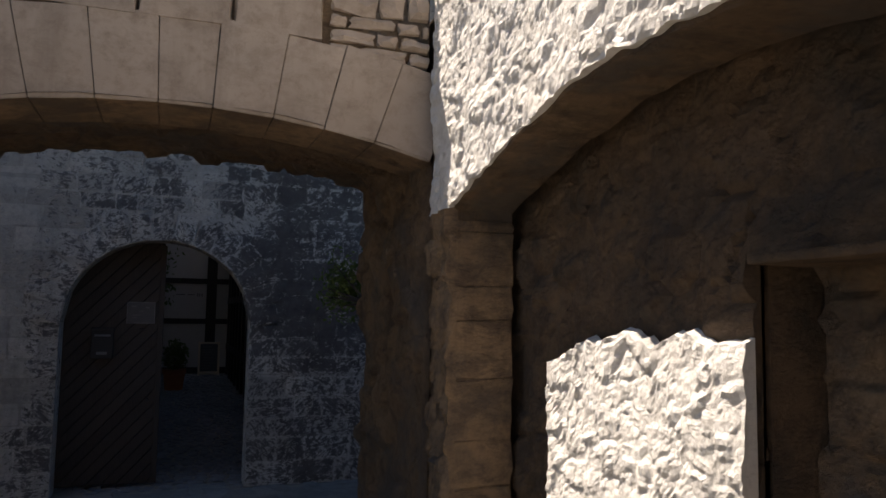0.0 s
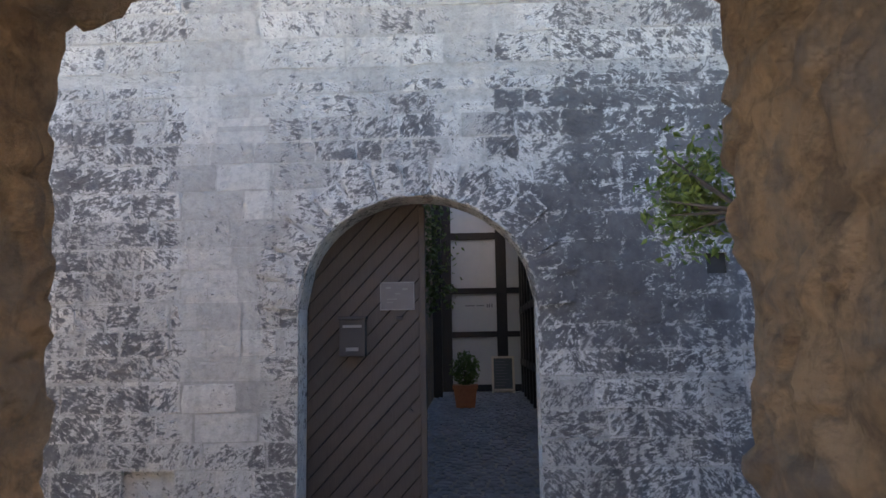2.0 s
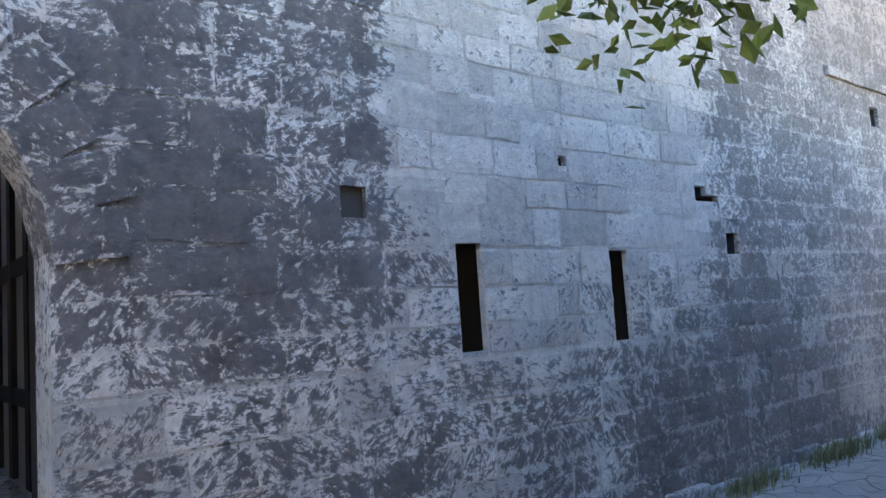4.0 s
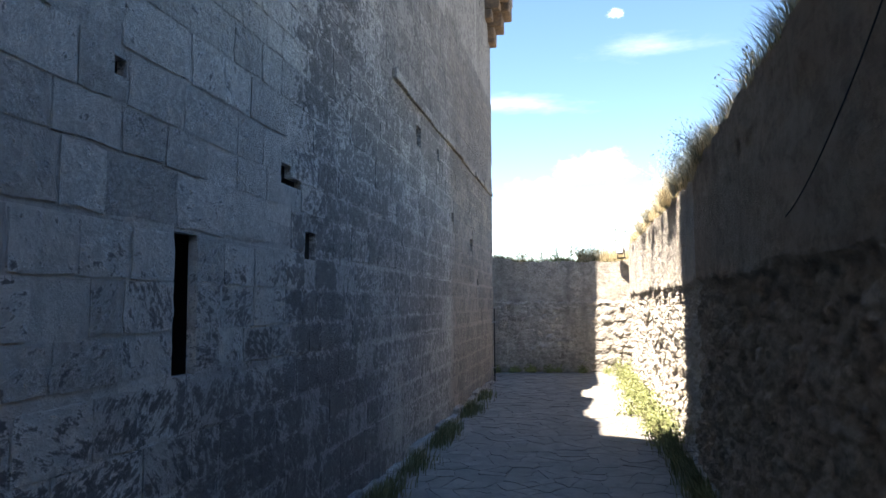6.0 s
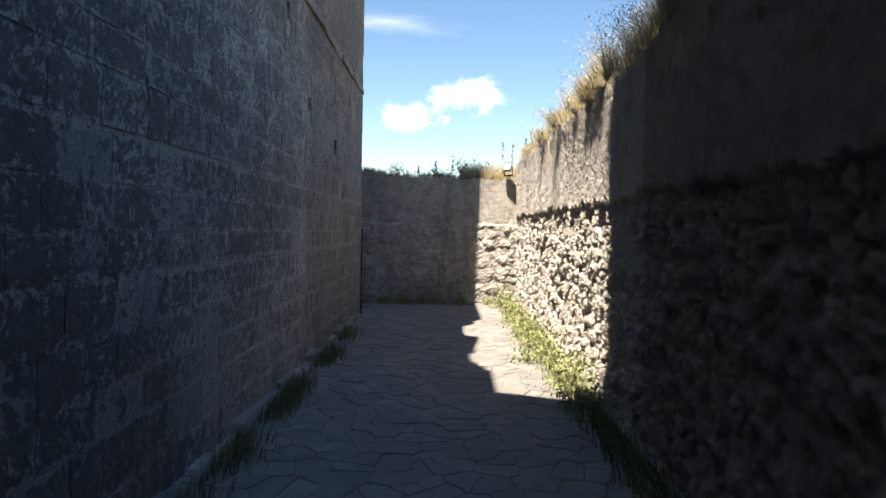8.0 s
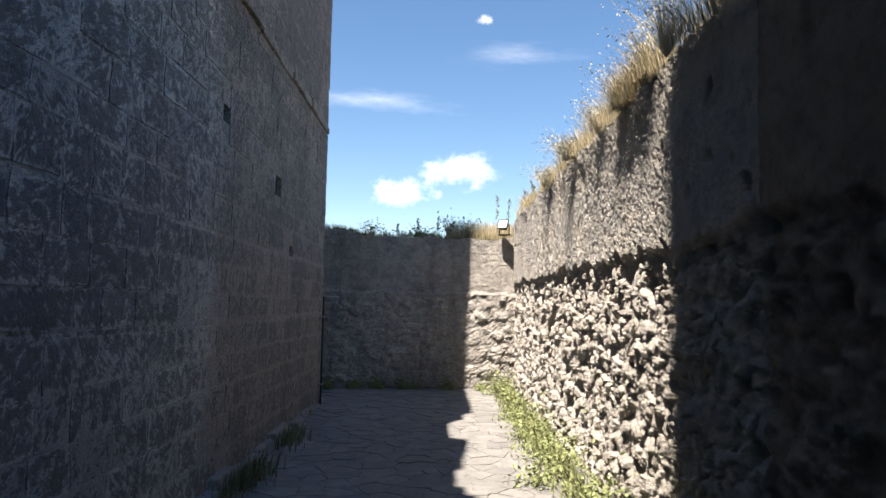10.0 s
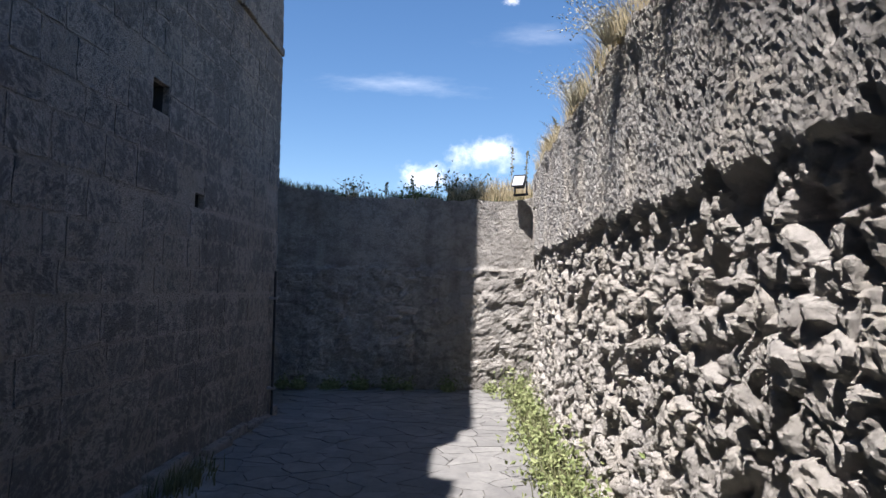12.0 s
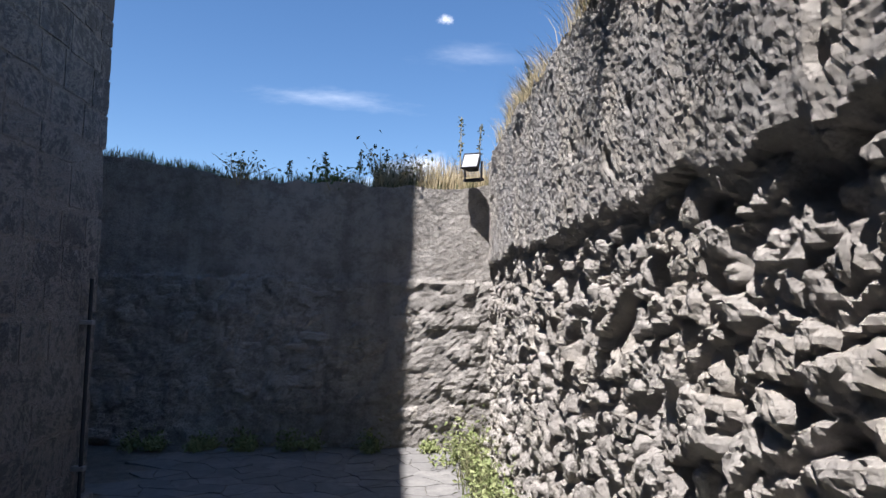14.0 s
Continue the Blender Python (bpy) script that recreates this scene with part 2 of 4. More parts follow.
M_DRY = leafy("dry_straw_grass", (0.50, 0.41, 0.26), (0.40, 0.33, 0.20), (0.24, 0.21, 0.12))
M_BLEACH = leafy("bleached_stems", (0.46, 0.42, 0.33), (0.36, 0.34, 0.25), (0.22, 0.22, 0.14))
M_DARKGRASS = leafy("dull_green_grass", (0.10, 0.115, 0.05), (0.17, 0.155, 0.08), (0.06, 0.07, 0.03))
# Pale base colour stands in for sun and sky mirrored in the glass.
GLASS = Nodes("lamp_glass")
GLASS.put(GLASS.bsdf, "Transmission Weight", 0.15)
M_GLASS = GLASS.done((0.72, 0.73, 0.74), 0.08, spec=0.6)


# ---- building helpers ----
def mesh_of(name, verts, faces, material, smooth=False, uvs=None):
    me = bpy.data.meshes.new(name)
    me.from_pydata([tuple(v) for v in verts], [], [tuple(f) for f in faces])
    me.materials.append(material)
    me.update()
    if uvs is not None:
        at = np.empty(len(me.loops), dtype=np.int32)
        me.loops.foreach_get("vertex_index", at)
        me.uv_layers.new(name="uv").data.foreach_set("uv", np.asarray(uvs, dtype=np.float32)[at].ravel())
    if smooth:
        me.polygons.foreach_set("use_smooth", [True] * len(me.polygons))
    return me


def thing(name, label="", category="", group="", kind="", at=(0, 0, 0)):
    ob = new(name)
    ob.location = at
    return tagged(ob, label, category, group, kind)


def part(name, bm, material, parent=None, label="", smooth=False):
    me = bpy.data.meshes.new(name)
    bm.to_mesh(me)
    bm.free()
    me.materials.append(material)
    if smooth:
        me.polygons.foreach_set("use_smooth", [True] * len(me.polygons))
    ob = new(name, me)
    ob.parent = parent
    if label:
        ob["label"] = label
    return ob


def solid(name, me, parent=None, m=None, label=""):
    ob = new(name, me)
    ob.parent = parent
    if m is not None:
        ob.matrix_basis = m
    if label:
        ob["label"] = label
    return ob


def box(bm, lo, hi, bevel=0.0, m=None):
    r = bmesh.ops.create_cube(bm, size=1.0)["verts"]
    c, s = [(a + b) / 2 for a, b in zip(lo, hi)], [b - a for a, b in zip(lo, hi)]
    for v in r:
        v.co = Vector([v.co[k] * s[k] + c[k] for k in range(3)])
    if bevel:
        es = list({e for v in r for e in v.link_edges})
        r = bmesh.ops.bevel(bm, geom=es, offset=bevel, segments=2, affect="EDGES", profile=0.6)["verts"]
    if m is not None:
        bmesh.ops.transform(bm, matrix=m, verts=list({v for v in r if v.is_valid}))
    return bm


def tube(bm, p, q, r0, r1=None, sides=8):
    p, q = Vector(p), Vector(q)
    turn = (q - p).to_track_quat("Z", "Y").to_matrix().to_4x4()
    m = Matrix.Translation((p + q) / 2) @ turn
    bmesh.ops.create_cone(bm, cap_ends=True, segments=sides, radius1=r0, radius2=r0 if r1 is None else r1, depth=(q - p).length, matrix=m)
    return bm


def smooth_noise(x, y, z, scale, depth=4):
    return noise.fractal(Vector((x, y, z)) * scale, 0.8, 2.0, depth)


RNG = random.Random(7)


def stone_variants(count, seed, rough, inset=0.08, rim_depth=0.72):
    """Unit stones: a back rim, a bevelled edge and an uneven face of three by three fields; u, v in 0..1, depth in 0..1."""
    rng, out = random.Random(seed), []
    for _ in range(count):
        vs, fs = [], []
        corner = [(0, 0), (1, 0), (1, 1), (0, 1)]
        for u, v in corner:
            vs.append((u, v, -0.6))
        g = [inset, 0.36, 0.66, 1 - inset]
        for j in range(4):
            for i in range(4):
                rim = i in (0, 3) or j in (0, 3)
                ju, jv = rng.uniform(-1, 1) * rough * 0.10, rng.uniform(-1, 1) * rough * 0.10
                d = (rim_depth if rim else 1.0) + rng.uniform(-1, 1) * rough * (0.22 if rim else 0.30)
                vs.append((g[i] + ju, g[j] + jv, d))
        idx = lambda i, j: 4 + j * 4 + i  # noqa: E731
        for j in range(3):
            for i in range(3):
                fs.append((idx(i, j), idx(i + 1, j), idx(i + 1, j + 1), idx(i, j + 1)))
        for (a, b), rim in (((0, 1), [idx(i, 0) for i in range(4)]), ((1, 2), [idx(3, j) for j in range(4)]),
                            ((2, 3), [idx(3 - i, 3) for i in range(4)]), ((3, 0), [idx(0, 3 - j) for j in range(4)])):
            fs.append((a, b, rim[3], rim[2], rim[1], rim[0]))
        out.append((np.array(vs), fs))
    return out


CUT_STONES = stone_variants(10, 3, 0.22, 0.025, 0.9)
WORN_STONES = stone_variants(16, 9, 0.32, 0.02, 0.86)


def rock_variants(count, seed):
    """Broken stones with an irregular outline: a finely broken face that falls away to its rim."""
    rng, out = random.Random(seed), []
    for k in range(count):
        vs, fs, n = [], [], 9
        skew = (rng.uniform(-0.35, 0.35), rng.uniform(-0.35, 0.35))
        for j in range(n):
            for i in range(n):
                a, c = 2 * i / (n - 1) - 1, 2 * j / (n - 1) - 1
                r = max(abs(a), abs(c))
                l = math.hypot(a, c) or 1
                q = Vector((a * 1.3 + k * 7.1, c * 1.3, seed))
                grow = (0.72 + 0.28 * r / l * max(abs(a), abs(c)) / max(r, 1e-6)) * (1 + 0.26 * noise.noise(q * 0.9) + 0.12 * noise.noise(q * 3.1))
                d = (1 - 0.75 * r ** 3) * (1 + skew[0] * a + skew[1] * c) + 0.24 * noise.noise(q * 1.7) + 0.13 * noise.noise(q * 4.0) + 0.07 * rng.uniform(-1, 1)
                vs.append((0.5 + 0.5 * a * grow, 0.5 + 0.5 * c * grow, d if r < 0.99 else -0.35))
        for j in range(n - 1):
            for i in range(n - 1):
                fs.append((j * n + i, j * n + i + 1, (j + 1) * n + i + 1, (j + 1) * n + i))
        out.append((np.array(vs), fs))
    return out


RUBBLE_STONES = rock_variants(24, 5)


def lay(name, parent, stones, variants, material, near, limit=280, rest="joined_stones", soft=False):
    """Stones are (matrix, size along the wall, size up, depth). The ones nearest by the given key become parts, the others one mesh."""
    order = sorted(range(len(stones)), key=lambda k: near(stones[k][0].translation))
    meshes = [mesh_of(name, vs, fs, material, soft, vs[:, :2]) for vs, fs in variants]
    rng = random.Random(len(stones))
    allv, alluv, allf, base = [], [], [], 0
    for rank, k in enumerate(order):
        m, w, h, d = stones[k]
        pick = rng.randrange(len(variants))
        if rank < limit:
            solid(name, meshes[pick], parent, m @ Matrix.Diagonal((w, h, d, 1)))
        else:
            vs, fs = variants[pick]
            mm = np.array(m @ Matrix.Diagonal((w, h, d, 1)))
            allv.append(vs @ mm[:3, :3].T + mm[:3, 3])
            alluv.append(vs[:, :2])
            allf += [tuple(i + base for i in f) for f in fs]
            base += len(vs)
    if allv:
        ob = solid(rest, mesh_of(rest, np.concatenate(allv), allf, material, soft, np.concatenate(alluv)), parent)
        ob["kind"] = "stuff"


def courses(u0, u1, v0, v1, hs, ls, rng, gaps=None, joint=0.008):
    """Courses of blocks on a rectangle: (u, v, width, height). gaps(v_low, v_high) gives the stretches that are left out."""
    out, v = [], v0
    while v < v1 - 0.05:
        h = min(rng.uniform(*hs), v1 - v)
        cuts = sorted(gaps(v, v + h)) if gaps else []
        runs, a = [], u0
        for lo, hi in cuts:
            if lo > a:
                runs.append((a, min(lo, u1)))
            a = max(a, hi)
        if a < u1:
            runs.append((a, u1))
        for lo, hi in runs:
            u = lo
            while u < hi - 0.02:
                w = rng.uniform(*ls)
                if hi - u - w < ls[0] * 0.5:
                    w = hi - u
                out.append((u + joint / 2, v + joint / 2, w - joint, h - joint))
                u += w
        v += h
    return out


def upright(origin, along, out):
    """The matrix of a wall: u along, v up, depth outwards."""
    a, o = Vector(along), Vector(out)
    m = Matrix.Identity(4)
    for k in range(3):
        m[k][0], m[k][1], m[k][2], m[k][3] = a[k], (0, 0, 1)[k], o[k], origin[k]
    return m


def slab_with_holes(bm, axis, at, thick, u_rng, v_rng, holes):
    """A wall along y (axis x) or x (axis y) as solid cells round rectangular holes, which run right through."""
    us = sorted({*u_rng, *[h[0] for h in holes], *[h[2] for h in holes]})
    vs = sorted({*v_rng, *[h[1] for h in holes], *[h[3] for h in holes]})
    for a, b in zip(us, us[1:]):
        for c, d in zip(vs, vs[1:]):
            hole = any(h[0] < (a + b) / 2 < h[2] and h[1] < (c + d) / 2 < h[3] for h in holes)
            if hole:
                continue
            if axis == "x":
                box(bm, (at - thick, a, c), (at, b, d))
            else:
                box(bm, (a, at, c), (b, at + thick, d))
    return bm


# ---- ground ----
def ground_height(x, y):
    if x < 0.1:
        return -0.03 + 0.02 * min(max(-x, 0), 16)
    if y < 3.6:
        return -0.003 + 0.085 * min(max(x - 3.6, 0), 7)
    return -0.003


gx = [-900, -200, -60, -30, -20, -16, -12, -8, -5, -3, -1.5, -0.5, 0.1, 0.6, 1.2, 1.8, 2.4, 3.0, 3.6, 4.2, 5, 6, 7, 8, 9, 10.6, 14, 20, 40, 200, 900]
gy = [-900, -200, -60, -20, -10, -5, -3, -1, 0, 1, 2, 3, 3.55, 3.65, 5, 7, 9, 11, 13, 15, 17, 19, 21, 23, 26, 40, 90, 300, 900]
gv = [(x, y, ground_height(x, y)) for x in gx for y in gy]
gf = [(i * len(gy) + j, (i + 1) * len(gy) + j, (i + 1) * len(gy) + j + 1, i * len(gy) + j + 1) for i in range(len(gx) - 1) for j in range(len(gy) - 1)]
ground = tagged(solid("ground", mesh_of("ground", gv, gf, M_EARTH)), "trodden dusty earth between the castle walls", "ground", kind="structure")

# ---- tower and gate wall ----
GATE = (0.72, 2.877)
GATE_MID, GATE_RX, GATE_SPRING, GATE_RZ = 1.80, 1.078, 2.0, 1.01
SLITS = [(5.23, 1.40, 5.45, 2.11), (6.78, 1.365, 7.0, 2.07)]
SOCKETS = [(8.50, 2.04, 8.72, 2.24), (8.06, 2.52, 8.24, 2.66), (8.24, 2.52, 8.42, 2.58), (12.19, 3.67, 12.45, 3.92), (13.5, 3.72, 13.66, 3.9), (14.68, 3.0, 14.86, 3.14),
           (16.64, 2.68, 16.92, 2.90), (17.5, 2.08, 17.7, 2.2), (6.28, 2.70, 6.37, 2.78), (4.39, 2.25, 4.57, 2.44), (-0.86, -0.4, -0.38, 0.58)]
SPLAYED = [(a - 0.3, b - 0.04, c + 0.3, d + 0.04) for a, b, c, d in SLITS]
TOWER_END, TOWER_TOP = 20.1, 7.9
tower = thing("wall_west", "tall weathered grey stone tower and gate wall", "stone wall", kind="structure")


def arch_fill(bm, axis, at, thick, u0, u1, curve, top, steps=28):
    """Solid columns between an arch's curve and a level top."""
    us = [u0 + (u1 - u0) * k / steps for k in range(steps + 1)]
    for a, b in zip(us, us[1:]):
        za, zb = curve(a), curve(b)
        near = [(a, za), (b, zb), (b, top), (a, top)]
        vs = []
        for d in (0, thick):
            for u, z in near:
                vs.append(bm.verts.new((at - d, u, z) if axis == "x" else (u, at + d, z)))
        for f in ((0, 1, 2, 3), (4, 7, 6, 5), (0, 4, 5, 1), (2, 6, 7, 3), (0, 3, 7, 4), (1, 5, 6, 2)):
            bm.faces.new([vs[k] for k in f])
    bmesh.ops.recalc_face_normals(bm, faces=bm.faces)
    return bm


def gate_curve(y, grow=0.0):
    k = 1 - ((y - GATE_MID) / (GATE_RX + grow)) ** 2
    return GATE_SPRING + (GATE_RZ + grow) * math.sqrt(max(k, 0))


bm = slab_with_holes(bmesh.new(), "x", -0.0095, 0.05, (-7.0, TOWER_END - 0.05), (-0.4, TOWER_TOP), [(*GATE[:1], -0.4, GATE[1], 3.1), *SLITS, *SOCKETS])
arch_fill(bm, "x", -0.0095, 0.3705, GATE[0], GATE[1], gate_curve, 3.1)
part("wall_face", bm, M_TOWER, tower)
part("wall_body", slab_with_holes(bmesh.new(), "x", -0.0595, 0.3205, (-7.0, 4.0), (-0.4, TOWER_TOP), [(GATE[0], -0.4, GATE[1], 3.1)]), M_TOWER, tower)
# Behind slits and sockets the wall is near-black in place of shade.
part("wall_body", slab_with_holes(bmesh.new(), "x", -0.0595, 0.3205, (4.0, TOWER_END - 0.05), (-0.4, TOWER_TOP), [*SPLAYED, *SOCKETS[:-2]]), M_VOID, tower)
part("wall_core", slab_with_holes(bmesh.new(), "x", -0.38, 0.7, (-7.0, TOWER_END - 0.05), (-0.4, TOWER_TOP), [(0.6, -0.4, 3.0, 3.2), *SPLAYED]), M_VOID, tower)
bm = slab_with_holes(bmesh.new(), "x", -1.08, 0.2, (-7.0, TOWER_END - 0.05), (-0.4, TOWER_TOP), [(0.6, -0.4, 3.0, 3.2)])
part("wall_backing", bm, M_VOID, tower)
bm = box(bmesh.new(), (-6, 18.2, -0.4), (-1.28, TOWER_END - 0.05, TOWER_TOP))
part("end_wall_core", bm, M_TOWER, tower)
# upper storeys: unseen blocks and slope added to block sun; corner turret on corbels
bm = box(bmesh.new(), (-6, -7, TOWER_TOP), (-0.02, -5.0, 16.5))
box(bm, (-6, -5.0, TOWER_TOP), (-0.02, 2.0, 20.5))
box(bm, (-0.14, 2.0, TOWER_TOP), (-0.02, 7.6, 16.3))
vs = [bm.verts.new((x, y, z)) for x in (-0.14, -0.02) for y, z in ((7.6, TOWER_TOP), (10.2, TOWER_TOP), (7.6, 12.8))]
for f in ((0, 1, 2), (3, 5, 4), (0, 3, 4, 1), (1, 4, 5, 2), (0, 2, 5, 3)):
    bm.faces.new([vs[k] for k in f])
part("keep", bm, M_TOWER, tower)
# Turret edges and height are set for the shadow on the end wall.
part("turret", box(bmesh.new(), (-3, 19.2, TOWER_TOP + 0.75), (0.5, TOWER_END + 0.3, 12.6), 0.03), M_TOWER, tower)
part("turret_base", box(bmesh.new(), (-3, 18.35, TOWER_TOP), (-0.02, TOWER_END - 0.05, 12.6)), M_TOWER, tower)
for y, w, z0 in ((19.35, 0.3, 0.1), (19.92, 0.5, -0.25)):
    bm = bmesh.new()
    for k in range(3):
        rise = (0.75 - z0) / 3
        box(bm, (-0.3, y - w / 2, TOWER_TOP + z0 + rise * k), (0.14 + 0.17 * k, y + w / 2 + (0.1 * k if y > 19.5 else 0), TOWER_TOP + z0 + rise * (k + 1)), 0.04)
    # The corbel's shade is in its dark colour.
    part("corbel", bm, M_SHADE_BROWN, tower, "worn stone corbel, darkened for shade")
rng = random.Random(21)
# Unseen crest, its heights worked back from the shadow edge on the paving.
CREST = ((9.0, 8.8), (10.7, 9.0), (11.9, 7.95), (12.3, 8.35), (13.35, 8.9), (13.95, 8.0), (14.9, 7.93), (15.4, 9.45), (18.35, 9.45))
y = 9.0
while y < 18.2:
    w = min(rng.uniform(0.22, 0.42), 18.34 - y)
    z = float(np.interp(y + w / 2, [a for a, _ in CREST], [b for _, b in CREST])) + rng.uniform(-0.05, 0.05)
    part("coping_stone", box(bmesh.new(), (-0.6, y, TOWER_TOP), (-0.02, y + w, max(z, TOWER_TOP + 0.04)), 0.02), M_TOWER, tower)
    y += w + 0.006
# string course
bm = bmesh.new()
y = 11.0
while y < TOWER_END:
    w = rng.uniform(0.4, 0.8)
    box(bm, (-0.1, y, 4.14 + rng.uniform(-0.015, 0.015)), (0.035 + rng.uniform(-0.02, 0.01), min(y + w - 0.01, TOWER_END), 4.25 + rng.uniform(-0.02, 0.02)), 0.012)
    y += w
part("string_course", bm, M_TOWER, tower, "worn projecting string course")
# footing
bm = bmesh.new()
y = 4.4
while y < TOWER_END:
    w = rng.uniform(0.3, 0.7)
    box(bm, (-0.1, y, -0.1), (0.05 + rng.uniform(0, 0.05), min(y + w, TOWER_END), 0.07 + rng.uniform(-0.05, 0.07)), 0.025)
    y += w
part("footing", bm, M_TOWER, tower)
# gate voussoirs
stones = []
count = 15
for k in range(count):
    a0, a1 = math.pi * k / count, math.pi * (k + 1) / count
    am = (a0 + a1) / 2
    length = 0.34 + 0.08 * (k % 2)
    w = (GATE_RX + 0.17) * math.pi / count - 0.012
    c = Vector((0, GATE_MID + GATE_RX * math.cos(am), GATE_SPRING + GATE_RZ * math.sin(am)))
    radial, tang = Vector((0, math.cos(am), math.sin(am))), Vector((0, -math.sin(am), math.cos(am)))
    m = Matrix.Identity(4)
    o = c - tang * w / 2 + Vector((-0.02, 0, 0))
    for r in range(3):
        m[r][0], m[r][1], m[r][2], m[r][3] = radial[r], tang[r], (1, 0, 0)[r], o[r]
    stones.append((m, length, w, 0.045))
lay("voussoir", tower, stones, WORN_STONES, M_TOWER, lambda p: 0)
# face blocks
FACE = upright((-0.02, 0, 0), (0, 1, 0), (1, 0, 0))


def face_gaps(v0, v1):
    out, mid = [], (v0 + v1) / 2
    if v0 < GATE_SPRING:
        out.append(GATE)
    elif mid < GATE_SPRING + GATE_RZ + 0.3:
        h = (GATE_RX + 0.3) * math.sqrt(max(0, 1 - ((mid - GATE_SPRING) / (GATE_RZ + 0.3)) ** 2))
        out.append((GATE_MID - h, GATE_MID + h))
    for a, b, c, d in SLITS + SOCKETS:
        if v0 < d - 0.01 and v1 > b + 0.01:
            out.append((a, c))
    return out


stones = []
for v0, v1, hs, ls in ((0.0, 1.38, (0.22, 0.31), (0.28, 0.62)), (1.38, 2.09, (0.2, 0.25), (0.22, 0.5)), (2.09, 4.13, (0.2, 0.28), (0.24, 0.6)), (4.26, 6.3, (0.26, 0.34), (0.4, 0.8))):
    for u, v, w, h in courses(-5.0, TOWER_END, v0, v1, hs, ls, rng, face_gaps, 0.006):
        turn = Matrix.Rotation(radians(rng.uniform(-0.6, 0.6)), 4, "Z")
        stones.append((FACE @ Matrix.Translation((u, v, 0)) @ turn, w, h, rng.uniform(0.015, 0.022) if rng.random() < 0.93 else 0.008))
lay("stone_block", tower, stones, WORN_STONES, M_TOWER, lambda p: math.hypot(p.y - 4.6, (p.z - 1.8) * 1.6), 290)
# pipe beside the corner
pipe = thing("downpipe", "rusty thin metal pipe beside the tower corner", "pipe", at=(0.05, 19.86, 0))
part("tube", tube(bmesh.new(), (0, 0, 0), (0, 0, 1.62), 0.014), M_METAL, pipe)
for z in (0.3, 1.3):
    part("clamp", box(bmesh.new(), (-0.07, -0.03, z), (0.03, 0.03, z + 0.03), 0.004), M_STEEL, pipe)

# ---- right-hand ruined wall and end wall ----
def cells(u, v, seed, size):
    """Broken stonework: each cell has its own depth, with a deep joint round it."""
    q = Vector((u / size, v / size * 1.15, seed)) + Vector((noise.noise(Vector((u, v, 1)) * 5), noise.noise(Vector((u, v, 5)) * 5), 0)) * 0.35
    dist, pts = noise.voronoi(q)
    joint = min(max((dist[1] - dist[0]) / 0.22, 0), 1)
    return noise.cell(pts[0] * 3.7 + Vector((0.5, 0.5, 0.5))) * 0.5, joint


def relief(name, parent, origin, along, out, u_rng, v_fun, base_fun, material, step=0.045, amp=0.05, seed=0.0, thick=0.9, low=lambda u: 0.0, broken=lambda u, v: 0.0, size=0.2, packed=99.0, pieces=None):
    """A standing rough surface: a grid in u and v pushed out by fractal noise, closed by a top and a back."""
    m = upright(origin, along, out)
    nu = int((u_rng[1] - u_rng[0]) / step)
    us = [u_rng[0] + (u_rng[1] - u_rng[0]) * k / nu for k in range(nu + 1)]
    nv = int(max(v_fun(u) - low(u) for u in us[:: max(1, nu // 40)]) / step)
    vs, fs = [], []
    for u in us:
        top, bottom = v_fun(u), low(u)
        for j in range(nv + 1):
            v = bottom + (top - bottom) * j / nv
            q = Vector((u, v, seed))
            fine = v > packed
            d = base_fun(u, v) + amp * (0.25 if fine else 1.0) * (smooth_noise(u + seed, v, seed, 2.2, 4) * 0.8 + 0.5 * noise.noise(q * 8.0) + 0.55 * abs(noise.noise(q * 15.0)) + 0.4 * noise.noise(q * 29.0))
            b = broken(u, v)
            if pieces:
                d += pieces(u, v)
            elif b:
                depth, joint = cells(u, v, seed, 0.065 if fine else size)
                d += b * (depth * joint - 0.55 * (1 - joint))
            vs.append(m @ Vector((u, v, d)))
        vs.append(m @ Vector((u, top + 0.02, -thick)))
        vs.append(m @ Vector((u, bottom, -thick)))
    n = nv + 3
    for i in range(nu):
        for j in range(n):
            fs.append((i * n + j, (i + 1) * n + j, (i + 1) * n + (j + 1) % n, i * n + (j + 1) % n))
    fs.append(tuple(range(n)))
    fs.append(tuple(nu * n + k for k in range(n)))
    return solid(name, mesh_of(name, vs, fs, material), parent)


def rubble(u_rng, v_rng, m, hs, ls, ds, rng, base=lambda u, v: 0.0, miss=0.08, tilt=6):
    out = []
    for u, v, w, h in courses(*u_rng, *v_rng, hs, ls, rng, joint=0.012):
        if rng.random() < miss:
            continue
        hh = h * rng.uniform(0.75, 1.25)
        turn = Matrix.Rotation(radians(rng.uniform(-tilt, tilt)), 4, "Z") @ Matrix.Rotation(radians(rng.uniform(-12, 12)), 4, "Y") @ Matrix.Rotation(radians(rng.uniform(-12, 12)), 4, "X")
        out.append((m @ Matrix.Translation((u, v + rng.uniform(-0.03, 0.03), base(u, v))) @ turn, w, hh, rng.uniform(*ds)))
    return out


def right_top(u):
    return 3.10 + 0.16 * min(max((13.5 - u) / 5, 0), 1) + 0.09 * noise.noise(Vector((u * 0.9, 3.3, 0))) + 0.04 * noise.noise(Vector((u * 3.7, 1.3, 0)))


def lip_height(u):
    return 1.93 + 0.05 * noise.noise(Vector((u * 0.8, 0, 7))) + 0.07 * noise.noise(Vector((u * 2.6, 2, 7))) + 0.05 * noise.noise(Vector((u * 7.0, 4, 7)))


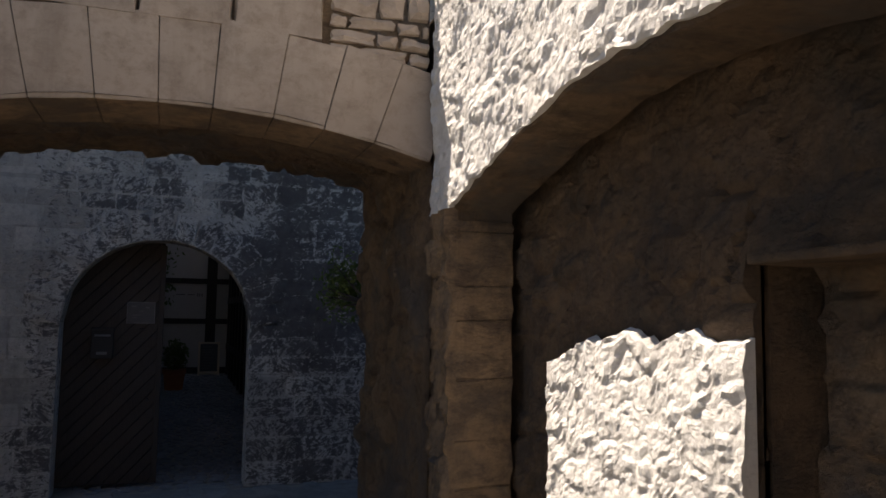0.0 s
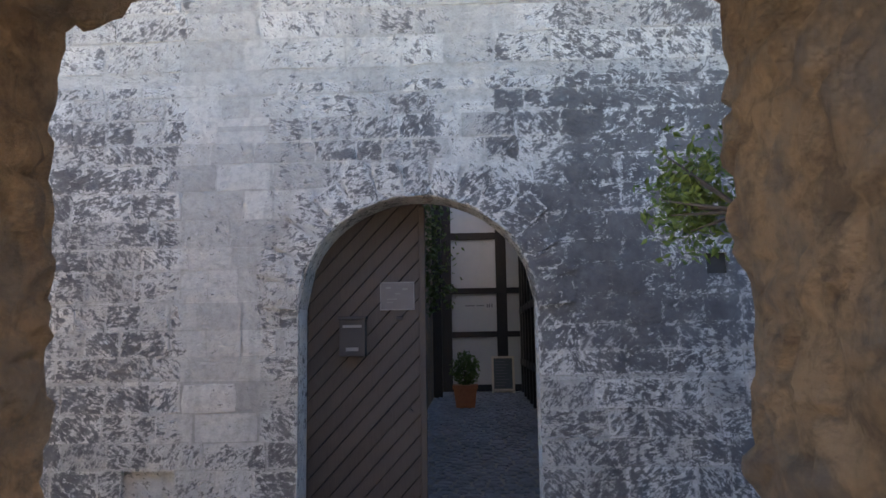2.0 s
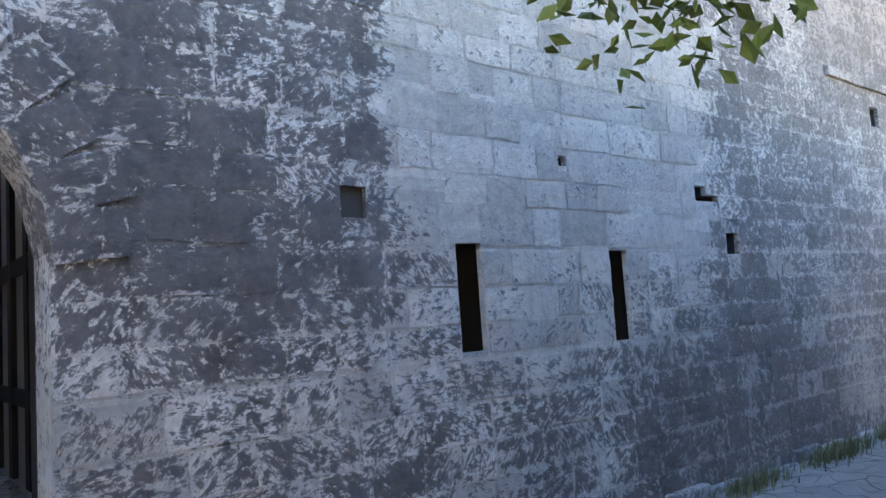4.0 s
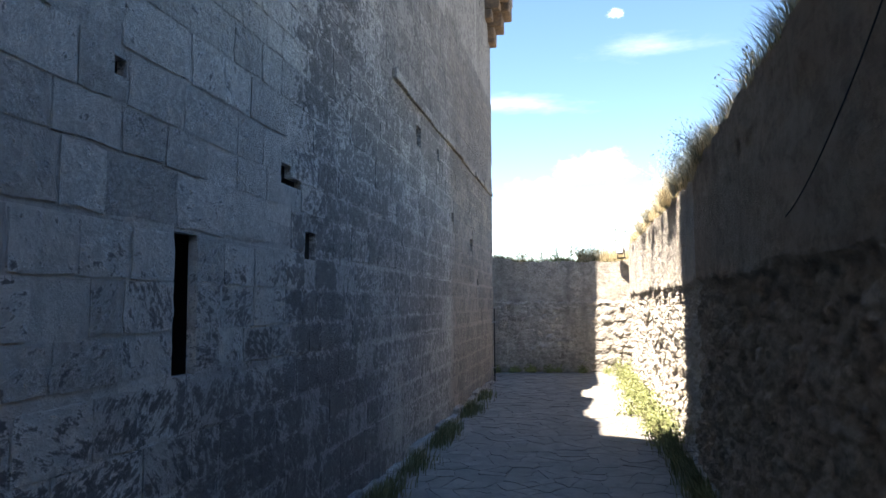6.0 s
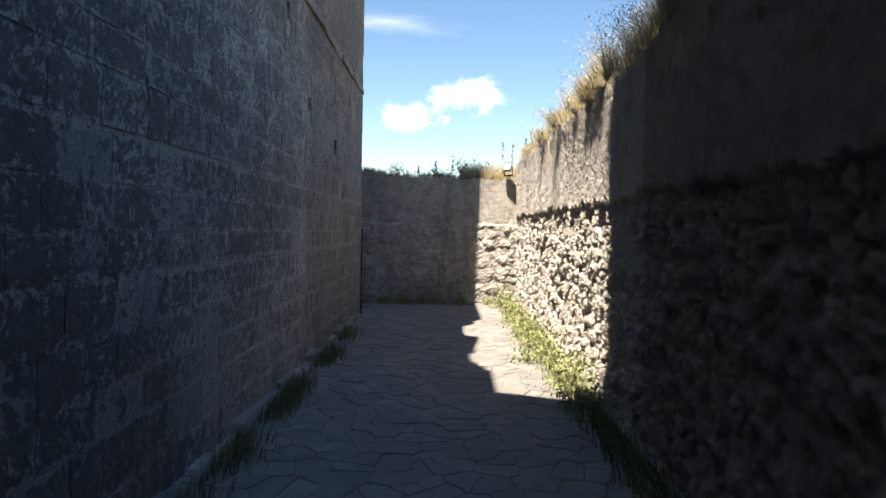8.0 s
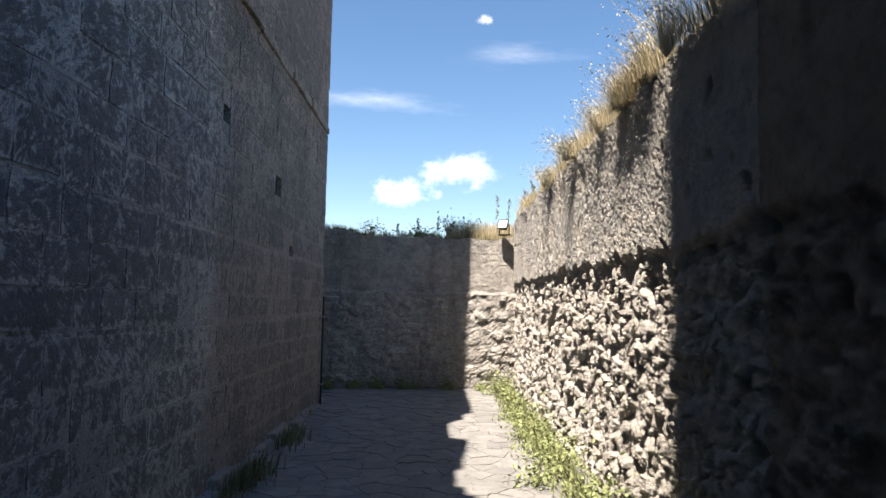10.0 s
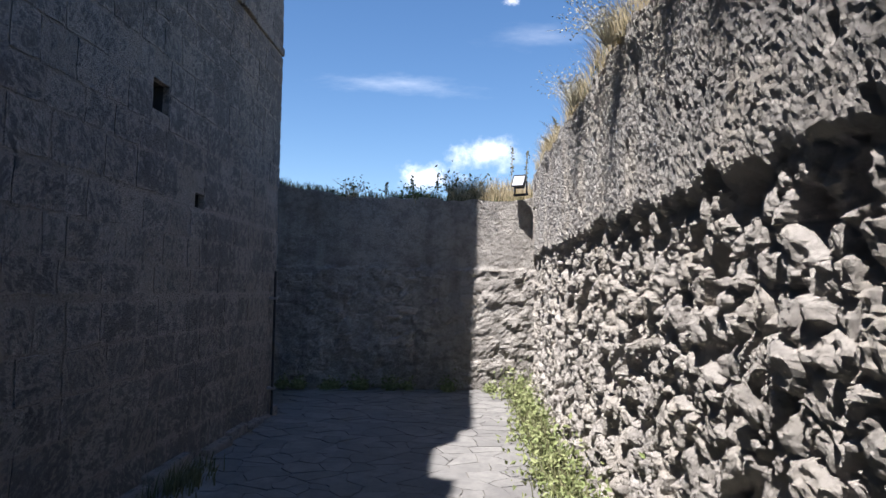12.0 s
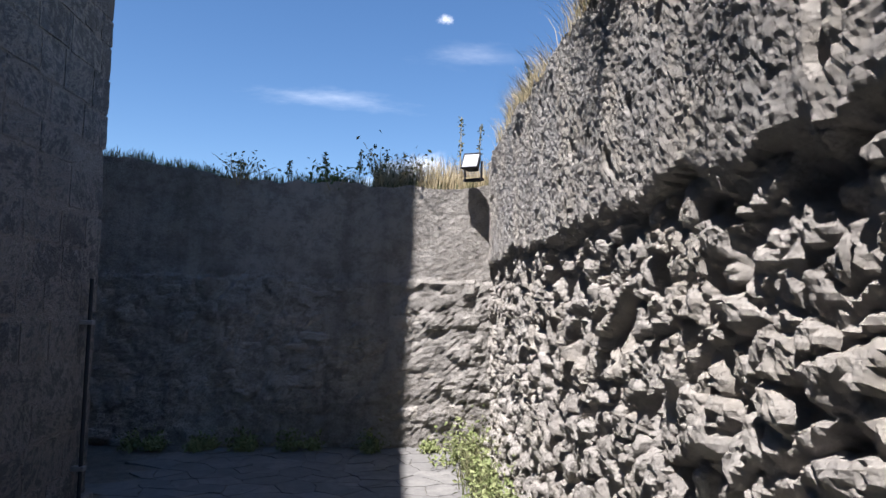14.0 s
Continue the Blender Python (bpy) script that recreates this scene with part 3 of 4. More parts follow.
def right_base(u, v):
    """The lower rubble leans out to its foot and is eaten back under the lip of the upper band."""
    lip = lip_height(u)
    s = min(max((v - lip) / 0.06 + 0.5, 0), 1)
    brow = max(0.0, 0.005 + 0.07 * noise.noise(Vector((u * 1.9, 5, 9)))) * min(max((v - 2.86 - 0.1 * noise.noise(Vector((u * 2.7, 1, 9)))) / 0.12, 0), 1)
    under = -0.045 * math.exp(-max(lip - v, 0) / 0.22) * (0.6 + 0.8 * noise.noise(Vector((u * 1.7, 8, 3))))
    return -0.05 * math.sin(u * 0.55) + 0.03 * s + under * (1 - s) + 0.12 * max(0, 0.5 - v) + brow


def broken_stones(u, v):
    """Tilted stone faces between deep joints, with pockets where stones have fallen out."""
    q = Vector((u, v, 0)) + Vector((noise.noise(Vector((u, v, 1)) * 6), noise.noise(Vector((u, v, 5)) * 6), 0)) * 0.035
    if v > lip_height(u):
        hole = noise.noise(Vector((u * 5.5, v * 4.0, 21)))
        groove = 0.014 * noise.noise(Vector((u * 7.0, v * 1.6, 31)))
        return groove + 0.008 * noise.noise(q * 14) + 0.007 * noise.noise(q * 25) + 0.009 * noise.noise(q * 41) - (0.04 * min((hole - 0.46) / 0.08, 1) if hole > 0.46 else 0)
    dist, pts = noise.voronoi(Vector((q.x / 0.15, q.y / 0.12, 3.0)))
    c = pts[0]
    h, tu, tv = [noise.cell(c * 3.7 + Vector((k, 0.5, 0.5))) for k in (0.5, 40.5, 80.5)]
    joint = min(max((dist[1] - dist[0]) / 0.16, 0), 1)
    du, dv = q.x - c.x * 0.15, q.y - c.y * 0.12
    d = 0.045 * h + du * tu * 0.45 + dv * tv * 0.55
    if h < -0.62:
        d -= 0.13
    d2, p2 = noise.voronoi(Vector((q.x / 0.055, q.y / 0.05, 9.0)))
    d += 0.010 * noise.noise(q * 33) + 0.022 * noise.cell(p2[0] * 4.1) - 0.012 * (1 - min((d2[1] - d2[0]) / 0.25, 1))
    return 0.55 * d * joint - 0.042 * (1 - joint)


RIGHT = upright((3.2, 0, 0), (0, 1, 0), (-1, 0, 0))
ruin = thing("wall_east", "ruined grey rubble stone wall with an overhanging upper band", "stone wall", kind="structure")
# Up to y = 12 the shade is put into the stone's colour.
relief("wall_face", ruin, (3.2, 0, 0), (0, 1, 0), (-1, 0, 0), (3.6, 12.0), right_top, right_base, M_SHADED_RUBBLE, 0.035, 0.05, 0.0, packed=1.95, pieces=lambda u, v: 0.5 * broken_stones(u, v))
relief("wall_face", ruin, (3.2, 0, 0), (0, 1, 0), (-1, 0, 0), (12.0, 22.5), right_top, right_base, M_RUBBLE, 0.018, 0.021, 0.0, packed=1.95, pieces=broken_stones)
rng = random.Random(33)
stones = rubble((5.0, 22.4), (0.0, 1.9), RIGHT, (0.10, 0.2), (0.09, 0.24), (0.035, 0.08), rng, lambda u, v: right_base(u, v) - 0.05, 0.72, 25)
for _ in range(24):
    u, v = rng.uniform(14.0, 19.5), rng.uniform(0.1, 1.5)
    turn = Matrix.Rotation(radians(rng.uniform(-40, 40)), 4, "Z")
    stones.append((RIGHT @ Matrix.Translation((u, v, right_base(u, v) - 0.05)) @ turn, rng.uniform(0.16, 0.36), rng.uniform(0.12, 0.22), rng.uniform(0.06, 0.10)))
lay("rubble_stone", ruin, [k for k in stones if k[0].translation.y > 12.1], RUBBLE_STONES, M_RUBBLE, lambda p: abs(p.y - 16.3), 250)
# Loose stones of the shaded stretch share its darkened colour.
lay("rubble_stone", ruin, [k for k in stones if k[0].translation.y <= 12.1], RUBBLE_STONES, M_SHADED_RUBBLE, lambda p: abs(p.y - 9), 40)
part("wall_mass", box(bmesh.new(), (3.9, 4.6, -0.3), (5.15, 24.5, 3.05)), M_EARTH, ruin)

END = upright((0, 22.42, 0), (1, 0, 0), (0, -1, 0))


def end_top(u):
    return 2.78 + 0.2 * min(max((0.6 - u) / 1.2, 0), 1) + 0.06 * noise.noise(Vector((u * 1.7, 9, 0))) + 0.05 * noise.noise(Vector((u * 5, 4, 0)))


back = thing("wall_north", "grey coursed rubble wall closing the lane", "stone wall", kind="structure")
relief("wall_face", back, (0, 22.42, 0), (1, 0, 0), (0, -1, 0), (-4.0, 3.4), end_top, lambda u, v: -0.02 if v > 1.75 else 0.03, M_CONGLOM, 0.04, 0.035, 5.0, broken=lambda u, v: 0.05 if v < 1.75 else 0.008, size=0.24, packed=1.78)
stones = rubble((-3.9, 3.15), (0.02, 1.72), END, (0.09, 0.17), (0.14, 0.38), (0.02, 0.05), rng, lambda u, v: -0.02, 0.5, 5)
lay("rubble_stone", back, stones, RUBBLE_STONES, M_RUBBLE, lambda p: abs(p.x - 2.3) + 0.2 * abs(p.z - 1), 280)
part("wall_mass", box(bmesh.new(), (-4.0, 23.0, -0.3), (5.1, 24.5, 2.7)), M_EARTH, back)
# Added out of view to close the lane and block sun.
wing = thing("wall_unseen_wing", "unseen plain wall added beyond the tower corner", "stone wall", kind="structure")
part("wall_face", box(bmesh.new(), (-4.6, 20.0, -0.3), (-4.0, 24.5, 7.5)), M_TOWER, wing)
bank = thing("earth_bank", "grassy earth bank behind the ruined wall", "bank", kind="structure")
vs, fs = [], []
for i in range(60):
    u = 3.8 + i * 0.36
    t = right_top(min(u, 22.5))
    for d, z in ((0.02, t - 0.04), (0.4, t + 0.03), (1.2, t + 0.12), (3.0, t + 0.2), (7.0, t + 0.1), (7.2, 0.0)):
        vs.append((3.2 + d, u, z + 0.05 * noise.noise(Vector((u, d * 2, 2)))))
for i in range(59):
    for j in range(5):
        fs.append((i * 6 + j, (i + 1) * 6 + j, (i + 1) * 6 + j + 1, i * 6 + j + 1))
solid("bank_surface", mesh_of("bank_surface", vs, fs, M_EARTH), bank)

# ---- vaulted passage ----
passage = thing("passage_arch", "vaulted stone passage with a pale cut-stone arch", "archway", kind="structure")
FX, BX, YL, YR = 5.15, 3.3, 0.38, 3.48


def front_curve(y):
    return 3.345 - 0.5 * ((y - 1.93) / 1.55) ** 2 * 0.43


def back_curve(y):
    k = min(abs(y - 1.95) / 1.57, 1)
    return 3.40 - 0.15 * k ** 2 - 0.05 * k ** 8


part("pier", box(bmesh.new(), (BX + 0.02, -5.0, -0.3), (FX - 0.04, YL - 0.06, 4.2)), M_VAULT, passage)
part("pier", box(bmesh.new(), (BX + 0.02, YR + 0.07, -0.3), (FX - 0.04, 4.65, 4.2)), M_VAULT, passage)
part("vault_fill", box(bmesh.new(), (BX + 0.02, YL - 0.06, 3.62), (FX - 0.35, YR + 0.07, 4.2)), M_VAULT, passage)
bm = arch_fill(bmesh.new(), "x", BX + 0.25, 0.24, YL - 0.06, YR + 0.07, lambda y: back_curve(y) + 0.04, 3.7, 20)
part("rear_arch", bm, M_VAULT, passage)
vs, fs = [], []
NX, section = 60, []
for k in range(71):
    section.append((0, k / 70))
for k in range(1, 80):
    section.append((1, k / 80))
for k in range(71):
    section.append((2, 1 - k / 70))
for i in range(NX + 1):
    f = i / NX
    x = FX + 0.01 + (BX - FX - 0.01) * f
    ease = f * f * (3 - 2 * f)
    for kind, s in section:
        if kind == 0:
            y, z = YL, s * (front_curve(YL) * (1 - ease) + back_curve(YL) * ease)
        elif kind == 2:
            y, z = YR, s * (front_curve(YR) * (1 - ease) + back_curve(YR) * ease)
        else:
            y = YL + (YR - YL) * s
            z = front_curve(y) * (1 - ease) + back_curve(y) * ease
        a = 0.012 + 0.03 * min(f * 3, 1)
        d = Vector((smooth_noise(x, y, z, 1.8, 4), smooth_noise(x + 9, y, z, 1.8, 4), smooth_noise(x, y + 9, z, 1.8, 4))) * a
        out = Vector((0, -1, 0)) if kind == 0 else Vector((0, 1, 0)) if kind == 2 else Vector((0, 0, 1))
        depth, joint = cells(x, z if kind != 1 else y, 6.0 + kind, 0.23)
        vs.append(Vector((x, y, z)) + d - out * min(f * 5, 1) * 0.075 * (depth * joint - 0.5 * (1 - joint)) + Vector((0, 0, 0.02 if kind == 1 and f < 0.3 else 0)))
n = len(section)
for i in range(NX):
    for j in range(n - 1):
        fs.append((i * n + j, i * n + j + 1, (i + 1) * n + j + 1, (i + 1) * n + j))
solid("vault_lining", mesh_of("vault_lining", vs, fs, M_VAULT), passage)
# cut voussoirs, each a wedge through the arch
edges = [0.30, 0.55, 0.85, 1.15, 1.48, 1.81, 2.11, 2.46, 2.77, 3.09, 3.46]
R_IN, CY = 5.75, 1.93
for a, b in zip(edges, edges[1:]):
    bm = bmesh.new()
    vs = []
    g = 0.0018
    hh = 0.55 + RNG.uniform(-0.02, 0.03)
    for x in (FX + RNG.uniform(-0.004, 0.008), FX - 0.56):
        for y, up in ((a + g, 0), (b - g, 0), (b - g, hh), (a + g, hh)):
            slope = (y - CY) / R_IN
            vs.append(bm.verts.new((x, y + up * slope * 1.6, front_curve(y) + up * math.sqrt(1 - slope * slope))))
    for f in ((0, 1, 2, 3), (4, 7, 6, 5), (0, 4, 5, 1), (2, 6, 7, 3), (0, 3, 7, 4), (1, 5, 6, 2)):
        bm.faces.new([vs[k] for k in f])
    bmesh.ops.recalc_face_normals(bm, faces=bm.faces)
    bmesh.ops.bevel(bm, geom=bm.edges[:], offset=0.004, segments=2, affect="EDGES")
    # Undersides take the ochre that holds stain and bounced light.
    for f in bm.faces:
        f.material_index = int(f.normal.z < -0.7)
    part("voussoir", bm, M_ASHLAR, passage).data.materials.append(M_OCHRE_BOUNCE)
FRONT = upright((FX - 0.03, 0, 0), (0, 1, 0), (1, 0, 0))
stones = []
rng = random.Random(5)
for u, v, w, h in courses(0.0, 2.75, 3.84, 4.45, (0.28, 0.34), (0.35, 0.6), rng):
    stones.append((FRONT @ Matrix.Translation((u, v, 0)), w, h, 0.04))
patched = [(FRONT @ Matrix.Translation((u, v, -0.015)) @ Matrix.Rotation(radians(rng.uniform(-5, 5)), 4, "Z"), w, h, rng.uniform(0.03, 0.06))
           for u, v, w, h in courses(2.78, 3.46, 3.64, 4.45, (0.08, 0.2), (0.12, 0.36), rng, joint=0.016)]
lay("patch_stone", passage, patched, stone_variants(8, 31, 0.8, 0.07, 0.7), M_ASHLAR, lambda p: 0)
for u, v, w, h in courses(-3.0, 0.33, 0.2, 4.45, (0.28, 0.36), (0.4, 0.7), rng):
    stones.append((FRONT @ Matrix.Translation((u, v, 0)), w, h, 0.04))
lay("stone_block", passage, stones, CUT_STONES, M_ASHLAR, lambda p: 0)
part("parapet", box(bmesh.new(), (FX - 0.5, -5.0, 3.8), (FX - 0.04, 3.46, 4.4)), M_VAULT, passage)

# ---- wall with the side niche ----
niche = thing("wall_niche", "pale rough stone wall with a deep arched recess", "stone wall", kind="structure")


def niche_curve(x):
    return 3.14 - 0.36 * min(abs((x - 7.3) / 1.78), 1) ** 1.7 - 0.03 * noise.noise(Vector((x * 4, 0, 3)))


bm = slab_with_holes(bmesh.new(), "y", 3.5, 0.38, (FX - 0.03, 11.0), (-0.3, 6.2), [(5.52, -0.3, 9.08, 3.2)])
arch_fill(bm, "y", 3.5, 0.38, 5.52, 9.08, niche_curve, 3.2, 40)
part("wall_face", bm, M_VAULT, niche)
# Back and lining of the recess have its shade in their colour.
part("recess_back", box(bmesh.new(), (5.0, 4.02, -0.3), (7.44, 4.5, 2.42)), M_SHADE_BROWN, niche)
part("recess_back", box(bmesh.new(), (5.0, 4.02, 2.42), (9.08, 4.28, 4.2)), M_SHADE_BROWN, niche, "brown upper back of the recess, darkened for shade")
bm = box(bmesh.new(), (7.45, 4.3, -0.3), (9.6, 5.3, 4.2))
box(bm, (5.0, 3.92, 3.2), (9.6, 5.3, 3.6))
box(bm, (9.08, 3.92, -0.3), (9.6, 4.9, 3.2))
part("recess_lining", bm, M_SHADE_BROWN, niche)
def niche_low(x):
    return niche_curve(x) + 0.02 + 0.03 * noise.noise(Vector((x * 9, 2, 0))) if 5.52 < x < 9.08 else 0.0


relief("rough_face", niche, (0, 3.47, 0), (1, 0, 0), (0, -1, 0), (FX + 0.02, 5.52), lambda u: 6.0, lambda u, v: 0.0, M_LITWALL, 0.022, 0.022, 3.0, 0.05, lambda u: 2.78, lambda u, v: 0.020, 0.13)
# Same wall below z = 2.78, in brown for its shade and stain.
relief("jamb_face", niche, (0, 3.47, 0), (1, 0, 0), (0, -1, 0), (FX - 0.025, 5.53), lambda u: 2.78, lambda u, v: 0.0, M_OCHRE_BOUNCE, 0.03, 0.03, 3.0, 0.05, lambda u: 0.0, lambda u, v: 0.05, 0.28)
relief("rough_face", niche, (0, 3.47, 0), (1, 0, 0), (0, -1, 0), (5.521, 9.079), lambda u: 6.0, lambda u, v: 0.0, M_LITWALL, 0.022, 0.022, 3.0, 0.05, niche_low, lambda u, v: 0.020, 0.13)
relief("rough_back", niche, (0, 3.95, 0), (1, 0, 0), (0, -1, 0), (7.442, 9.07), lambda u: 3.3, lambda u, v: 0.0, M_SHADE_BROWN, 0.035, 0.03, 12.0, 0.03, lambda u: 2.38 + 0.02 * noise.noise(Vector((u * 6, 0, 0))), lambda u, v: 0.06, 0.3)
relief("rough_back", niche, (0, 3.95, 0), (1, 0, 0), (0, -1, 0), (5.3, 7.442), lambda u: 3.3, lambda u, v: 0.0, M_SHADE_BROWN, 0.035, 0.03, 12.0, 0.03, lambda u: 0.0, lambda u, v: 0.06, 0.3)
# Sun patch painted as a pale section with its ragged outline.
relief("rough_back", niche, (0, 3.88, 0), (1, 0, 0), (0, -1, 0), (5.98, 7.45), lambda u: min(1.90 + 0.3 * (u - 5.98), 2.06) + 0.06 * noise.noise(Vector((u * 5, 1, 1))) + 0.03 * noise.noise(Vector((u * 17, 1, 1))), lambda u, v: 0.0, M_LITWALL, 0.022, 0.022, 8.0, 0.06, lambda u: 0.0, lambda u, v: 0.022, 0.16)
# Set deeper so that sun stops at the patch's right edge.
relief("rough_back", niche, (0, 4.26, 0), (1, 0, 0), (0, -1, 0), (7.45, 9.07), lambda u: 2.4, lambda u, v: 0.0, M_VAULT, 0.035, 0.03, 15.0, 0.02, lambda u: 0.0, lambda u, v: 0.06, 0.3)
part("ledge", box(bmesh.new(), (7.46, 3.895, 2.35), (9.06, 4.27, 2.39), 0.012), M_SHADE_BROWN, niche)
# Reveal blocks carry the same stain and painted ground bounce.
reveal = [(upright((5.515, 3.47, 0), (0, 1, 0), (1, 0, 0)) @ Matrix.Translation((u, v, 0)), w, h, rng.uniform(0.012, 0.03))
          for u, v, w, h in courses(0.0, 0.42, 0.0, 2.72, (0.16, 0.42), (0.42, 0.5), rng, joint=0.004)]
lay("stone_block", niche, reveal, WORN_STONES, M_OCHRE_BOUNCE, lambda p: 0)
outer = thing("wall_outer", "plain stone walls round the outer yard", "stone wall", kind="structure")
part("wall_face", box(bmesh.new(), (11.0, -6, -0.3), (11.5, 5.5, 4.0)), M_RUBBLE, outer)


# ---- gate leaf ----
def clip(poly, a, b, c):
    """The part of a polygon where a*u + b*v <= c."""
    out = []
    for k in range(len(poly)):
        p, q = poly[k - 1], poly[k]
        dp, dq = a * p[0] + b * p[1] - c, a * q[0] + b * q[1] - c
        if (dp <= 0) != (dq <= 0):
            t = dp / (dp - dq)
            out.append((p[0] + t * (q[0] - p[0]), p[1] + t * (q[1] - p[1])))
        if dq <= 0:
            out.append(q)
    return out


def prism(bm, poly, put, low, high, inset=0.0):
    """A flat polygon raised from low to high, its upper rim drawn in a little."""
    cu, cv = sum(p[0] for p in poly) / len(poly), sum(p[1] for p in poly) / len(poly)
    near = lambda p: (p[0] + (cu - p[0]) * inset, p[1] + (cv - p[1]) * inset)  # noqa: E731
    ring = [[bm.verts.new(put(*p, low)) for p in poly], [bm.verts.new(put(*p, (low + high * 2) / 3)) for p in poly], [bm.verts.new(put(*near(p), high)) for p in poly]]
    n = len(poly)
    for a, b in ((0, 1), (1, 2)):
        for k in range(n):
            bm.faces.new((ring[a][k], ring[a][(k + 1) % n], ring[b][(k + 1) % n], ring[b][k]))
    bm.faces.new(ring[2])
    bm.faces.new(ring[0][::-1])
    bmesh.ops.recalc_face_normals(bm, faces=bm.faces)
    return bm


def leaf_top(y):
    return gate_curve(y) + 0.06


door = thing("gate_door", "closed leaf of a grey-brown oak gate with slanting planks", "door", at=(0, 0, 0))
outline = [(0.70, 0.03)] + [(1.83, 0.03)] + [(1.83 - 0.0942 * k, leaf_top(1.83 - 0.0942 * k)) for k in range(12)] + [(0.70, 2.06)]
part("backing", prism(bmesh.new(), outline, lambda u, v, d: (-0.47 + d, u, v), 0, 0.03), M_DOOR, door)
ca, sa = math.cos(radians(47)), math.sin(radians(47))
c = -2.6
while c < 2.2:
    strip = clip(clip(outline, -sa, ca, c + 0.118), sa, -ca, -c)
    if len(strip) > 2:
        part("plank", prism(bmesh.new(), strip, lambda u, v, d: (-0.44 + d, u, v), 0, 0.036, 0.05), M_DOOR, door)
    c += 0.124
part("edge_rail", box(bmesh.new(), (-0.45, 1.79, 0.03), (-0.39, 1.85, 2.98), 0.008), M_DOOR, door)
part("lock_plate", box(bmesh.new(), (-0.42, 1.52, 1.86), (-0.408, 1.60, 1.95), 0.004), M_METAL, door)
part("handle", tube(bmesh.new(), (-0.41, 1.70, 1.05), (-0.34, 1.70, 1.05), 0.018), M_METAL, door)
mailbox = thing("letter_box", "dark metal letter box fixed to the gate leaf", "letter box", at=(-0.415, 1.16, 1.56))
shell = part("body", box(bmesh.new(), (0, -0.125, 0), (0.10, 0.125, 0.36), 0.012), M_METAL, mailbox)
part("lid", box(bmesh.new(), (-0.002, -0.135, 0.345), (0.125, 0.135, 0.375), 0.006), M_METAL, mailbox)
part("slot", box(bmesh.new(), (0.098, -0.09, 0.27), (0.106, 0.09, 0.295), 0.002), M_INK, shell)
part("name_plate", box(bmesh.new(), (0.098, -0.06, 0.05), (0.104, 0.06, 0.085), 0.001), M_INK, shell)
notice = thing("notice_board", "dark notice behind clear glass on the gate leaf", "notice", at=(-0.404, 1.58, 1.99))
sheet = part("sheet", box(bmesh.new(), (0, -0.165, 0), (0.008, 0.165, 0.27), 0.001), M_SLEEVE, notice)
for lo, hi in (((0.006, -0.165, 0), (0.012, 0.165, 0.012)), ((0.006, -0.165, 0.258), (0.012, 0.165, 0.27)), ((0.006, -0.165, 0.012), (0.012, -0.155, 0.258)), ((0.006, 0.155, 0.012), (0.012, 0.165, 0.258))):
    part("frame_bar", box(bmesh.new(), lo, hi, 0.001), M_PAPER, notice)
# Pale blotches on the dark sheet, no readable print.
for y, z, w, h in ((-0.11, 0.205, 0.05, 0.018), (-0.02, 0.15, 0.05, 0.012), (0.05, 0.19, 0.05, 0.02), (-0.1, 0.1, 0.1, 0.01), (-0.1, 0.07, 0.06, 0.008)):
    part("pale_blotch", box(bmesh.new(), (0.0075, y, z), (0.0095, y + w, z + h)), M_PAPER, sheet)
lock = thing("padlock", "small dark padlock hasp on the gate leaf", "lock", at=(-0.404, 1.60, 1.90))
part("hasp", box(bmesh.new(), (0, -0.035, 0), (0.02, 0.035, 0.03), 0.005), M_METAL, lock)

# ---- courtyard behind the gate ----
rng = random.Random(14)


def yard_z(x):
    return ground_height(x, 0) + 0.0


cobbles = []
x = -0.1
while x > -14.2:
    d = rng.uniform(0.12, 0.17)
    y = 0.9 + rng.uniform(0, 0.2)
    while y < 3.55:
        w = rng.uniform(0.13, 0.24)
        m = Matrix.Translation((x, y, yard_z(x) + rng.uniform(-0.008, 0.008))) @ Matrix.Rotation(radians(rng.uniform(-4, 4)), 4, "Z") @ Matrix.Rotation(radians(90), 4, "Z")
        cobbles.append((m, w, d, 0.03))
        y += w + 0.015
    x -= d + 0.015
yard = thing("pavement", "dark grey cobbled courtyard paving", "paving", kind="structure")
lay("cobble", yard, cobbles, stone_variants(8, 11, 0.5, 0.14), M_COBBLE, lambda p: -p.x, 290, "joined_cobbles")

house = thing("timbered_house", "white half-timbered house with black beams across the courtyard", "house", at=(-14.5, 0, 0))
part("wall", box(bmesh.new(), (-3.0, -3.0, 0.0), (0, 6.5, 7.0)), M_PLASTER, house)
for z, h in ((0.25, 0.2), (1.78, 0.16), (3.02, 0.16), (4.58, 0.2), (6.0, 0.18)):
    part("beam", box(bmesh.new(), (-0.03, -3.0, z), (0.05, 6.5, z + h), 0.01), M_TIMBER, house)
for y in (-1.2, 1.36, 2.94, 4.4):
    part("post", box(bmesh.new(), (-0.03, y, 0.25), (0.055, y + 0.3, 6.9), 0.01), M_TIMBER, house)
part("roof", prism(bmesh.new(), [(-3.2, 6.9), (0.6, 6.9), (-1.3, 9.0)], lambda u, v, d: (u, d, v), -3.2, 6.7), M_TERRA, house)
for k, (y, w) in enumerate(((2.05, 0.26), (2.38, 0.2))):
    part("sign_line", box(bmesh.new(), (0.0, y, 2.66), (0.012, y + w, 2.69)), M_INK, house)
for y in (2.66, 2.72, 2.79):
    part("sign_letter", box(bmesh.new(), (0.0, y, 2.62), (0.012, y + 0.035, 2.72)), M_INK, house)
side = thing("side_house", "half-timbered side house with dark upright posts", "house", at=(-9.0, 3.62, 0))
